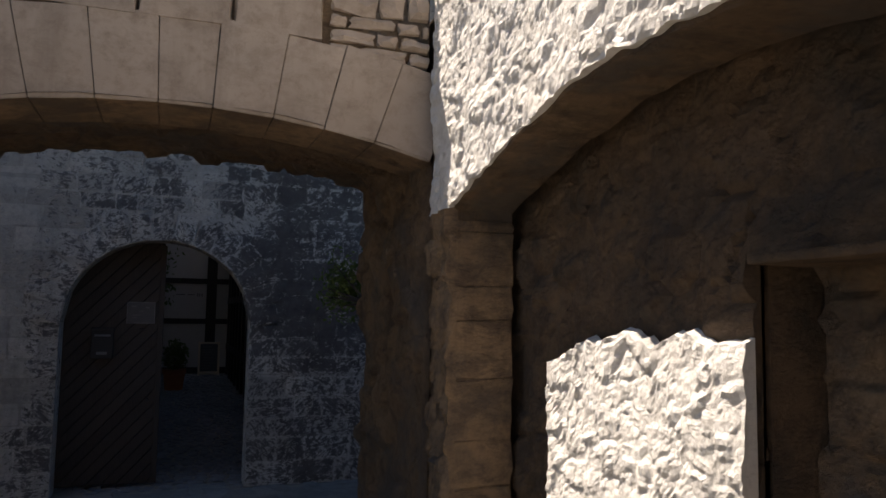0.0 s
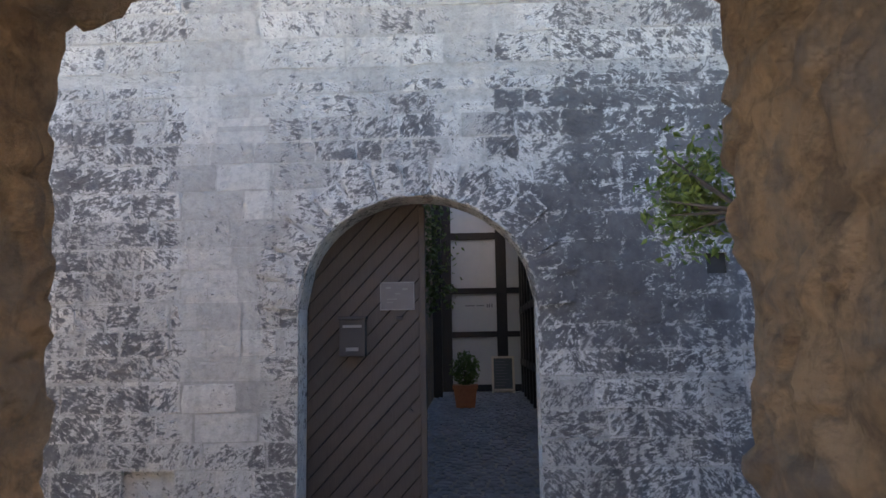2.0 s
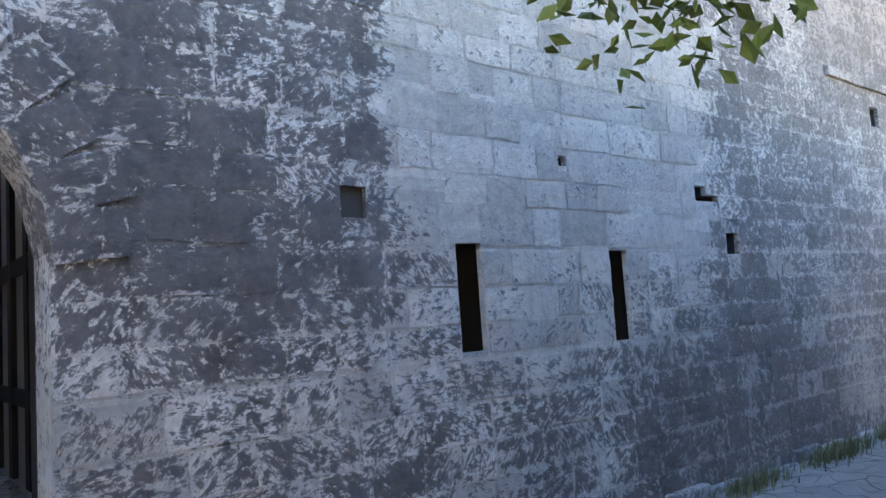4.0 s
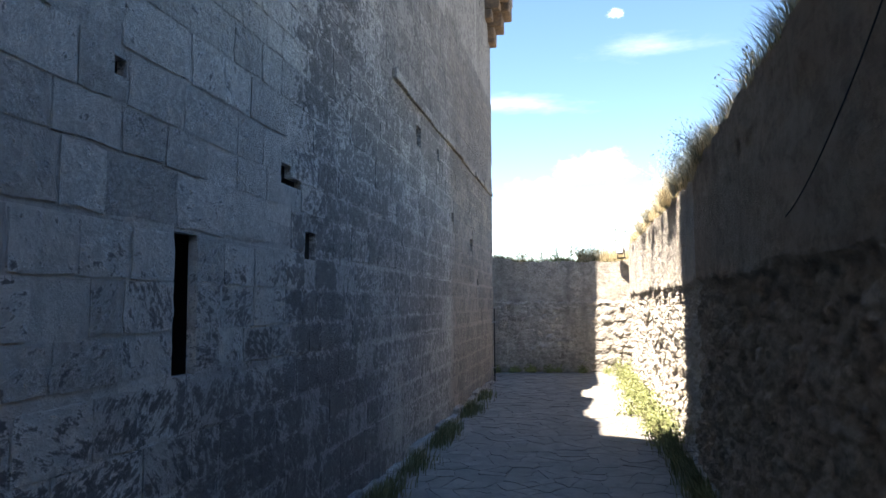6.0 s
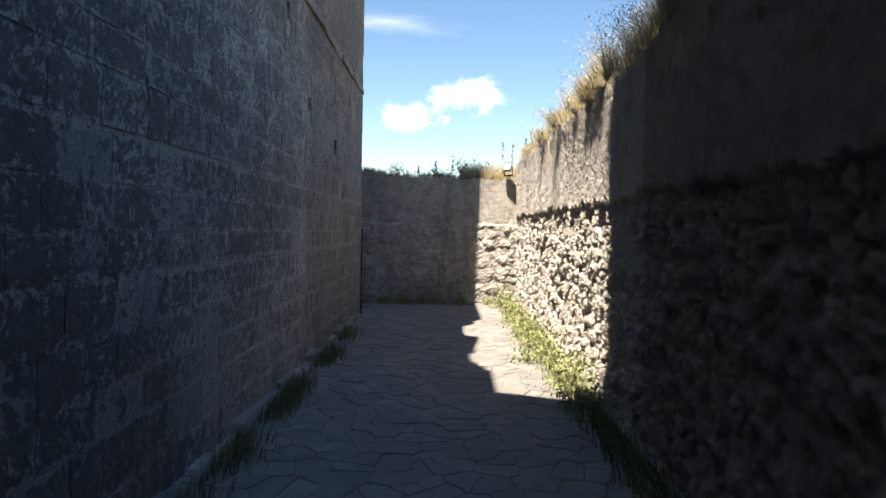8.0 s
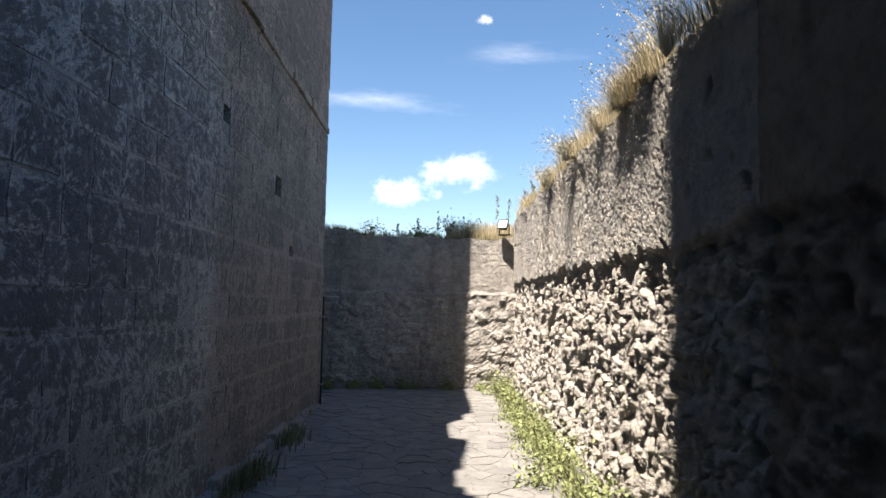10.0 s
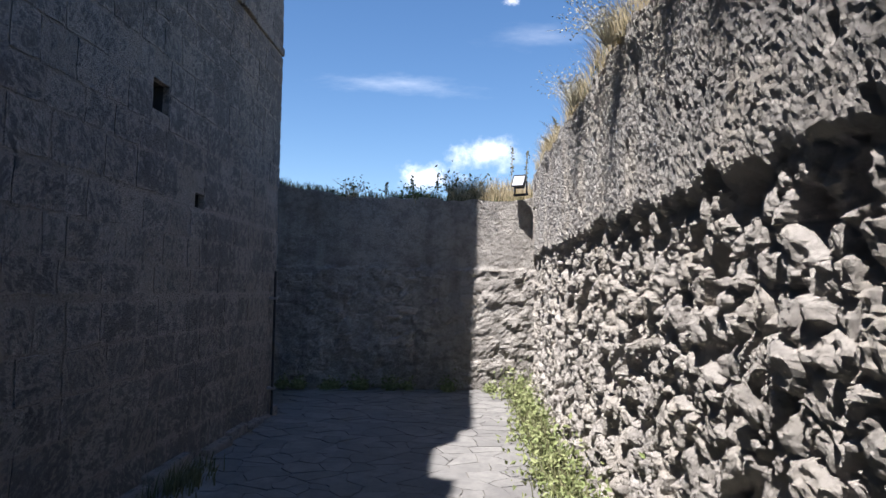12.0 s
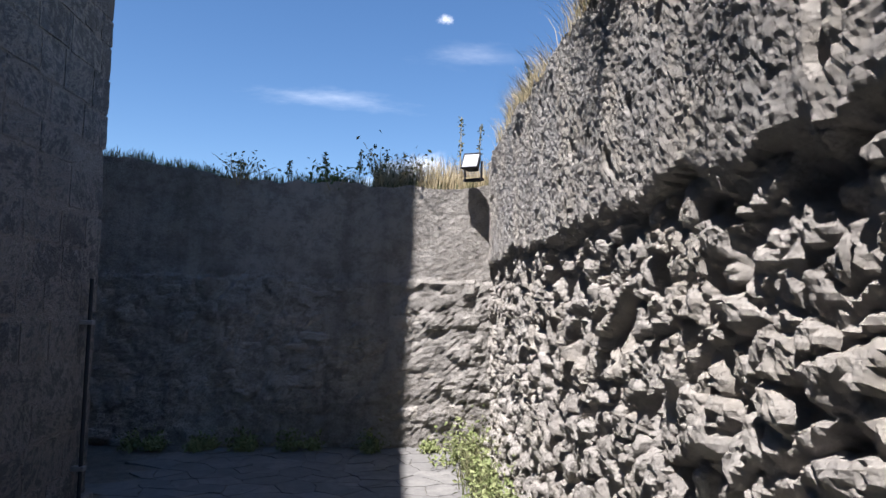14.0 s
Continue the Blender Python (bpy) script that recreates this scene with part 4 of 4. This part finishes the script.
part("wall", box(bmesh.new(), (-5.4, 0, 0), (7.6, 2.5, 6.0)), M_PLASTER, side)
for k in range(13):
    part("post", box(bmesh.new(), (-5.0 + k * 1.0, -0.06, 0.2), (-4.78 + k * 1.0, 0.03, 5.9), 0.01), M_TIMBER, side)
for z in (1.0, 2.4, 4.2):
    part("beam", box(bmesh.new(), (-5.4, -0.05, z), (7.6, 0.03, z + 0.18), 0.01), M_TIMBER, side)
gable = thing("dark_house", "shaded stone house front with climbing ivy", "house", at=(-7.5, 0, 0))
# Wall raised out of view to 13 m to shade the courtyard.
part("wall", box(bmesh.new(), (-5.5, -4.0, 0), (0.5, 1.22, 13.0)), M_VAULT, gable)
# Unseen block added to close a sun gap beside the house.
part("upper_wall", box(bmesh.new(), (-7.0, -4.0, 5.0), (-5.5, 1.22, 13.0)), M_VAULT, gable)
part("corner_post", box(bmesh.new(), (-5.4, 1.2, 0.1), (-5.1, 1.45, 5.8), 0.01), M_TIMBER, gable)
yard_lid = thing("gate_passage", "unseen gate passage wall, raised to block the sun", "passage", kind="structure")
# Hidden wall, added tall enough to shade the courtyard.
part("side_wall", box(bmesh.new(), (-7.0, -1.2, 0), (-1.3, 0.55, 13)), M_VAULT, yard_lid)


def leaf_cloud(count, place, size, rng, flat=0.0):
    """Many small pointed leaves; place() gives where each one sits."""
    vs, fs = [], []
    for _ in range(count):
        p = Vector(place())
        a = Vector((rng.gauss(0, 1), rng.gauss(0, 1), rng.gauss(0, 1) * (1 - flat) + 0.3)).normalized()
        b = a.orthogonal().normalized()
        b.rotate(Matrix.Rotation(rng.uniform(0, 6.3), 3, a))
        s = size * rng.uniform(0.6, 1.3)
        k = len(vs)
        vs += [p - b * s * 0.1, p + a.cross(b) * s * 0.28 + b * s * 0.35 + a * s * 0.08, p + b * s, p - a.cross(b) * s * 0.28 + b * s * 0.35 + a * s * 0.08, p + b * s * 0.4 - a * s * 0.04]
        fs += [(k, k + 1, k + 4), (k + 1, k + 2, k + 4), (k + 2, k + 3, k + 4), (k + 3, k, k + 4)]
    return vs, fs


def leaves(name, parent, count, place, size, material, seed, kind=""):
    vs, fs = leaf_cloud(count, place, size, random.Random(seed))
    ob = solid(name, mesh_of(name, vs, fs, material), parent)
    if kind:
        ob["kind"] = kind
    return ob


r2 = random.Random(61)
ivy = thing("ivy", "green climbing ivy hanging on the house corner", "ivy", at=(-6.9, 1.5, 0))
leaves("foliage", ivy, 900, lambda: (r2.gauss(0, 0.2), r2.gauss(0.05, 0.22) - 0.1, r2.uniform(2.3, 4.4) + r2.gauss(0, 0.1)), 0.11, M_LEAF, 4)
part("stem", tube(bmesh.new(), (-0.1, -0.22, 0.12), (0, -0.1, 4.0), 0.03, 0.012), M_DOOR, ivy)
pot = thing("potted_shrub", "round clipped shrub in a square terracotta planter", "potted plant", at=(-10.3, 2.07, yard_z(-10.3) + 0.02))
bm = bmesh.new()
bmesh.ops.create_cone(bm, cap_ends=True, segments=4, radius1=0.29, radius2=0.37, depth=0.44, matrix=Matrix.Translation((0, 0, 0.22)) @ Matrix.Rotation(radians(45), 4, "Z"))
vessel = part("pot", bm, M_TERRA, pot)
bm = bmesh.new()
bmesh.ops.create_cone(bm, cap_ends=True, segments=4, radius1=0.40, radius2=0.40, depth=0.08, matrix=Matrix.Translation((0, 0, 0.46)) @ Matrix.Rotation(radians(45), 4, "Z"))
part("rim", bm, M_TERRA, vessel)
part("stem", tube(bmesh.new(), (0, 0, 0.45), (0, 0, 0.8), 0.03), M_DOOR, pot)


def ball():
    v = Vector((r2.gauss(0, 1), r2.gauss(0, 1), r2.gauss(0, 1))).normalized() * r2.uniform(0.16, 0.34)
    return (v.x, v.y, 0.86 + v.z * 1.15)


leaves("foliage", pot, 700, ball, 0.09, M_LEAF, 5)
board = thing("menu_board", "leaning chalk menu board with a pale wooden frame", "menu board", at=(-13.6, 3.05, yard_z(-13.6) + 0.02))
tilt = Matrix.Rotation(radians(-9), 4, "Y")
panel = part("panel", box(bmesh.new(), (-0.01, -0.26, 0.08), (0.01, 0.26, 0.95), 0.0, tilt), M_CHALK, board)
for lo, hi in (((-0.02, -0.31, 0), (0.025, -0.25, 1.0)), ((-0.02, 0.25, 0), (0.025, 0.31, 1.0)), ((-0.02, -0.25, 0.94), (0.025, 0.25, 1.0)), ((-0.02, -0.25, 0.06), (0.025, 0.25, 0.12))):
    part("frame_bar", box(bmesh.new(), lo, hi, 0.005, tilt), M_FRAME, board)
part("back_leg", box(bmesh.new(), (-0.32, -0.29, 0.0), (-0.29, 0.29, 0.05), 0.004), M_FRAME, board)
part("back_leg", box(bmesh.new(), (-0.02, -0.28, 0.0), (0.0, -0.23, 0.97), 0.004, Matrix.Translation((-0.3, 0, 0)) @ Matrix.Rotation(radians(9), 4, "Y")), M_FRAME, board)
for k in range(9):
    part("chalk_line", box(bmesh.new(), (0.009, -0.2, 0.2 + k * 0.08), (0.013, 0.02 + 0.16 * ((k * 7) % 5) / 5, 0.222 + k * 0.08), 0.0, tilt), M_PAPER, panel)

# ---- floodlight ----
lamp = thing("floodlight", "small dark metal floodlight on top of the wall", "floodlight", at=(2.95, 22.25, 2.86))
lamp.scale = (0.57, 0.57, 0.57)
lamp.rotation_euler = (0, 0, radians(-42))
m = Matrix.Translation((0, 0, 0.26)) @ Matrix.Rotation(radians(14), 4, "Z") @ Matrix.Rotation(radians(-28), 4, "X")
bm = bmesh.new()
bmesh.ops.create_cone(bm, cap_ends=True, segments=4, radius1=0.235, radius2=0.14, depth=0.2, matrix=m @ Matrix.Rotation(radians(-90), 4, "X") @ Matrix.Rotation(radians(45), 4, "Z"))
housing = part("housing", bm, M_METAL, lamp)
part("glass", box(bmesh.new(), (-0.145, -0.112, -0.145), (0.145, -0.104, 0.145), 0.003, m), M_GLASS, housing, "glass front painted pale for its reflection")
for lo, hi in (((-0.17, -0.125, -0.17), (0.17, -0.1, -0.145)), ((-0.17, -0.125, 0.145), (0.17, -0.1, 0.17)), ((-0.17, -0.125, -0.145), (-0.145, -0.1, 0.145)), ((0.145, -0.125, -0.145), (0.17, -0.1, 0.145))):
    part("rim", box(bmesh.new(), lo, hi, 0.004, m), M_METAL, housing)
part("bracket", box(bmesh.new(), (-0.2, 0.0, -0.02), (-0.18, 0.05, 0.3), 0.003), M_METAL, lamp)
part("bracket", box(bmesh.new(), (0.18, 0.0, -0.02), (0.2, 0.05, 0.3), 0.003), M_METAL, lamp)
part("base", box(bmesh.new(), (-0.2, -0.02, -0.06), (0.2, 0.1, -0.01), 0.005), M_METAL, lamp)

# ---- plants ----
def grass(name, label, count, place, height, lean, material, seed, width=0.006):
    """Bent blades of grass, each of three fields."""
    rng = random.Random(seed)
    vs, fs = [], []
    for _ in range(count):
        x, y, z = place(rng)
        a = rng.uniform(0, 6.283)
        d = Vector((math.cos(a), math.sin(a), 0)) * rng.uniform(0.1, 0.5) + Vector(lean)
        side = Vector((-math.sin(a), math.cos(a), 0)) * width * rng.uniform(0.6, 1.4)
        h = height * rng.uniform(0.45, 1.25)
        k = len(vs)
        p = Vector((x, y, z))
        for s in (0.0, 0.4, 0.75):
            q = p + d * h * s * s + Vector((0, 0, h * (s - 0.25 * s * s * d.length)))
            vs += [q - side * (1 - s * 0.7), q + side * (1 - s * 0.7)]
        vs.append(p + d * h + Vector((0, 0, h * (1 - 0.3 * d.length))))
        fs += [(k, k + 1, k + 3, k + 2), (k + 2, k + 3, k + 5, k + 4), (k + 4, k + 5, k + 6)]
    return tagged(solid(name, mesh_of(name, vs, fs, material)), label, "grass", kind="stuff")


def clumps(rng, lo, hi, count):
    return [(rng.uniform(lo, hi), rng.uniform(0.25, 1.0)) for _ in range(count)]


r3 = random.Random(71)
spots = clumps(r3, 6.5, 22.2, 70)


def on_right(rng):
    u, s = rng.choice(spots)
    u = min(max(u + rng.gauss(0, 0.16), 4), 22.4)
    return (3.2 + rng.uniform(-0.1, 0.35), u, right_top(u) - 0.03)


grass("dry_grass", "dry straw-coloured grass along the top of the ruined wall", 27000, on_right, 0.24, (-0.45, 0.0, 0), M_DRY, 1, 0.0019)
grass("dark_grass", "dull green grass along the top of the ruined wall", 2600, on_right, 0.2, (-0.25, 0.0, 0), M_DARKGRASS, 2, 0.003)


def on_bank(rng):
    u = rng.uniform(4.5, 22)
    return (3.3 + abs(rng.gauss(0, 0.6)), u, right_top(u) + 0.02)


grass("bank_grass", "long dry grass on the bank above the wall", 5000, on_bank, 0.24, (0.0, 0.1, 0), M_DRY, 3, 0.003)


def on_end(rng):
    u = rng.uniform(-1.5, 3.2)
    return (u, 22.45 + rng.uniform(0, 0.5), end_top(u) - 0.03)


grass("end_grass", "dark low grass along the top of the end wall", 2600, on_end, 0.15, (0.0, 0.0, 0), M_DARKGRASS, 4)


def on_corner(rng):
    return (rng.uniform(1.9, 3.3), 22.5 + rng.uniform(0, 0.7), 2.78)


grass("corner_grass", "tall dry grass behind the floodlight", 3600, on_corner, 0.36, (0.0, 0.0, 0), M_DRY, 5, 0.0025)


def tower_foot(rng):
    u = rng.choice(foot_spots)
    return (0.12 + abs(rng.gauss(0, 0.10)), u + rng.gauss(0, 0.26), 0.0)


foot_spots = [8.2, 9.6, 10.0, 11.2, 12.6, 12.9, 13.3, 15.0, 15.3, 16.9]
grass("foot_grass", "green grass tufts along the foot of the tower", 2300, tower_foot, 0.17, (0.15, 0.0, 0), M_DARKGRASS, 6)


def right_foot(rng):
    return (3.02 - abs(rng.gauss(0, 0.10)), rng.uniform(9.0, 22.2), 0.0)


grass("verge_grass", "green grass along the foot of the ruined wall", 5200, right_foot, 0.20, (-0.2, 0.0, 0), M_DARKGRASS, 7)
r4 = random.Random(81)
weeds = [(3.02 - abs(r4.gauss(0, 0.12)), 12.6 + k * 0.42 + r4.uniform(-0.15, 0.15), r4.uniform(0.13, 0.24)) for k in range(24)]


def weed_plant(x, y, s):
    w = thing("weed", "leafy green weed at the foot of the ruined wall", "weed", "weeds along the wall", at=(x, y, 0))
    leaves("foliage", w, 240, lambda: (r4.gauss(0, s * 0.6), r4.gauss(0, s * 0.75), abs(r4.gauss(0, s * 0.75)) + 0.02), 0.045, M_WEED, int(y * 100))
    bm = bmesh.new()
    for _ in range(5):
        tube(bm, (0, 0, -0.02), (r4.gauss(0, s * 0.4), r4.gauss(0, s * 0.4), s * 1.2), 0.005, 0.003, 5)
    part("stem", bm, M_WEED, w)


for x, y, s in weeds:
    weed_plant(x, y, s)
for k in range(14):
    weed_plant(r4.uniform(-0.4, 2.6), 22.22 - abs(r4.gauss(0, 0.06)), r4.uniform(0.06, 0.12))


def stalk(x, y, z, h, lean):
    s = thing("seed_stalk", "tall brown dried flower stalk on the wall top", "plant", "dried stalks", at=(x, y, z))
    top = Vector((lean[0], lean[1], h))
    part("stem", tube(bmesh.new(), (0, 0, -0.04), top, 0.007, 0.004, 6), M_DRY, s)
    r = random.Random(int(x * 1000))
    leaves("seed_head", s, 70, lambda: tuple(top * (0.45 + 0.55 * r.random()) + Vector((r.gauss(0, 0.014), r.gauss(0, 0.014), 0))), 0.035, M_DARKGRASS, int(y * 77))


for x, y, z, h, lean in ((2.86, 22.75, 2.8, 0.85, (0.0, 0, 0)), (3.08, 22.9, 2.8, 0.8, (0.02, 0, 0)), (3.3, 22.2, 3.05, 0.62, (0.02, 0, 0)), (1.72, 22.7, 2.72, 0.5, (0.02, 0, 0)),
                         (1.38, 22.65, 2.74, 0.42, (-0.03, 0, 0)), (3.35, 20.6, 3.1, 0.5, (-0.1, 0.1, 0)), (0.95, 22.6, 2.72, 0.32, (0.03, 0, 0))):
    stalk(x, y, z, h, lean)


def twig_bush(name, label, at, spread, height, count, material, seed, leafcount=240, leafsize=0.05, thick=0.006, wood=None):
    r = random.Random(seed)
    b = thing(name, label, "bush", at=at)
    bm = bmesh.new()
    tips = []
    for _ in range(count):
        d = Vector((r.gauss(0, spread), r.gauss(0, spread), height * r.uniform(0.5, 1.1)))
        mid = d * 0.5 + Vector((r.gauss(0, 0.03), r.gauss(0, 0.03), 0.03))
        tube(bm, (0, 0, -0.05), mid, thick, thick * 0.66, 5)
        tube(bm, mid, d, thick * 0.66, thick * 0.33, 5)
        tips += [mid, d, (mid + d) / 2]
    part("stem", bm, wood or M_DRY, b)
    leaves("foliage", b, leafcount, lambda: tuple(r.choice(tips) + Vector((r.gauss(0, 0.05), r.gauss(0, 0.05), r.gauss(0, 0.05)))), leafsize, material, seed)
    return b


twig_bush("wall_bush", "dark low bush on top of the end wall", (2.0, 22.6, 2.75), 0.22, 0.42, 26, M_DARKGRASS, 3)
twig_bush("wall_bush", "dark low bush on top of the end wall", (1.45, 22.5, 2.72), 0.2, 0.2, 20, M_LEAF, 4)
twig_bush("wall_bush", "thin dry bush on top of the end wall", (0.45, 22.5, 2.74), 0.2, 0.3, 22, M_DARKGRASS, 5, 120)
twig_bush("wall_bush", "thin dark bush on the ruined wall", (3.35, 9.6, 3.35), 0.10, 0.3, 16, M_DARKGRASS, 6, 200, 0.03)
r6 = random.Random(17)
for y, h in ((11.2, 0.30), (11.9, 0.40), (12.5, 0.46), (13.1, 0.42), (13.7, 0.36), (14.4, 0.30), (15.2, 0.24), (16.4, 0.2), (17.8, 0.2)):
    twig_bush("wall_bush", "bleached dry feathery bush on the ruined wall", (3.12 + r6.uniform(-0.05, 0.1), y, right_top(y) - 0.02), 0.15, h, 110, M_BLEACH, int(y * 10), 700, 0.02, 0.0022, M_BLEACH)
hang = thing("hanging_shrub", "green shrub growing from the passage wall", "shrub", at=(2.95, 3.5, 2.35))
r5 = random.Random(91)
leaves("foliage", hang, 900, lambda: (r5.gauss(-0.1, 0.12), r5.gauss(-0.04, 0.11), r5.gauss(0.05, 0.13)), 0.05, M_LEAF, 12)
bm = bmesh.new()
for _ in range(9):
    tube(bm, (0.34, 0.04, -0.1), (r5.gauss(-0.15, 0.12), r5.gauss(-0.1, 0.12), r5.gauss(0, 0.14)), 0.012, 0.004, 6)
part("stem", bm, M_DOOR, hang)

# ---- cable on the ruined wall ----
cable = bpy.data.curves.new("cable", "CURVE")
cable.dimensions, cable.bevel_depth = "3D", 0.004
sp = cable.splines.new("BEZIER")
pts = [(3.09, 8.0, 2.2), (3.08, 7.75, 2.25), (3.08, 7.45, 2.36), (3.08, 7.05, 2.55), (3.09, 6.65, 2.8), (3.12, 6.2, 3.2)]
sp.bezier_points.add(len(pts) - 1)
for b, p in zip(sp.bezier_points, pts):
    b.co, b.handle_left_type, b.handle_right_type = p, "AUTO", "AUTO"
cable.materials.append(M_METAL)
tagged(new("cable", cable), "thin dark cable running down the ruined wall", "cable")

# ---- clouds ----
def cloud(az, el, w, h, dist, seed, soft):
    n = Nodes("cloud_vapour")
    n.t.nodes.remove(n.bsdf)
    uv = n.add("TexCoord").outputs["UV"]
    c = n.add("VectorMath", i0=uv, i1=(0.5, 0.5, 0.0))
    c.operation = "SUBTRACT"
    ln = n.add("VectorMath", i0=c.outputs[0])
    ln.operation = "LENGTH"
    nz = n.noise(3.2, 9, 0.62, n.stretch((1.6, 1, 1), src=uv))
    nz.node.noise_dimensions = "4D"
    nz.node.inputs["W"].default_value = seed
    a = n.math("SUBTRACT", n.math("MULTIPLY", n.math("SUBTRACT", 0.5, ln.outputs["Value"]), 2.0), n.math("MULTIPLY", n.math("SUBTRACT", 1.0, nz), 1.25))
    alpha = n.math("POWER", n.step(a, -0.12, 0.42, 0.0, soft), 1.6)
    em, tr, mx = n.add("Emission", Color=(1, 0.99, 0.97, 1), Strength=1.1), n.add("BsdfTransparent"), n.add("MixShader")
    n.t.links.new(alpha, mx.inputs[0])
    n.t.links.new(tr.outputs[0], mx.inputs[1])
    n.t.links.new(em.outputs[0], mx.inputs[2])
    n.t.links.new(mx.outputs[0], n.t.nodes["Material Output"].inputs[0])
    ce = math.cos(radians(el))
    c = Vector((math.sin(radians(az)) * ce, math.cos(radians(az)) * ce, math.sin(radians(el)))) * dist
    m = look(c, (2, 8, 1.6))
    vs = [m @ Vector((sx * w / 2, sy * h / 2, 0)) for sx, sy in ((-1, -1), (1, -1), (1, 1), (-1, 1))]
    me = mesh_of("cloud", vs, [(0, 1, 2, 3)], n.mat)
    uvl = me.uv_layers.new(name="uv")
    for k, co in enumerate(((0, 0), (1, 0), (1, 1), (0, 1))):
        uvl.data[k].uv = co
    return tagged(solid("backdrop_cloud", me), "small bright white cloud in the blue sky", "cloud", kind="structure")


for az, el, w, h, seed, soft in ((-2.9, 8.7, 110, 54, 1.0, 1.0), (1.9, 10.5, 125, 66, 2.6, 1.0), (3.3, 21.5, 34, 16, 4.2, 0.6), (-5, 15.5, 330, 46, 7.7, 0.3), (-14, 24, 240, 40, 5.1, 0.2), (6, 19, 260, 40, 9.3, 0.22)):
    cloud(az, el, w, h, 600, seed, soft)

# ---- lane paving ----
lane = thing("paving", "worn irregular stone paving of the lane", "paving", kind="structure")
rng = random.Random(44)
seeds = []
cell = 0.215
for i in range(-1, 16):
    for j in range(3, 106):
        if rng.random() < 0.84:
            seeds.append((0.1 + (i + rng.uniform(-0.3, 1.3)) * cell, (j + rng.uniform(-0.3, 1.3)) * cell))
around = {k: [] for k in range(-1, 26)}
for q in seeds:
    around[int(q[1])].append(q)
flags = []
for px, py in seeds:
    if not (0.05 < px < 3.15 and 1.0 < py < 22.3):
        continue
    poly = [(px - 0.6, py - 0.6), (px + 0.6, py - 0.6), (px + 0.6, py + 0.6), (px - 0.6, py + 0.6)]
    for qx, qy in around[int(py)] + around[int(py) - 1] + around[int(py) + 1]:
        dx, dy = qx - px, qy - py
        l = math.hypot(dx, dy)
        if 1e-6 < l < 0.95:
            poly = clip(poly, dx, dy, dx * (px + qx) / 2 + dy * (py + qy) / 2 - 0.0025 * l)
            if len(poly) < 3:
                break
    if len(poly) > 2:
        rim = []
        for a, b in zip(poly, poly[1:] + poly[:1]):
            for f in (0, 1 / 3, 2 / 3):
                x, y = a[0] + (b[0] - a[0]) * f, a[1] + (b[1] - a[1]) * f
                q = Vector((x * 8.0, y * 8.0, 4.0))
                rim.append((x + 0.03 * noise.noise(q), y + 0.03 * noise.noise(q + Vector((40, 0, 0)))))
        poly = rim
        flags.append((poly, px, py))
flags.sort(key=lambda f: abs(f[2] - 10.5))
loose = bmesh.new()
for rank, (poly, px, py) in enumerate(flags):
    h = 0.003 + rng.uniform(0, 0.006)
    tx, ty = rng.uniform(-0.02, 0.02), rng.uniform(-0.02, 0.02)
    put = lambda u, v, d: (u, v, d + (tx * (u - px) + ty * (v - py) if d > -0.02 else 0))  # noqa: E731
    if rank < 290:
        part("flagstone", prism(bmesh.new(), poly, put, -0.05, h, 0.018), M_FLAG, lane)
    else:
        prism(loose, poly, put, -0.05, h, 0.018)
ob = part("joined_flagstones", loose, M_FLAG, lane)
ob["kind"] = "stuff"
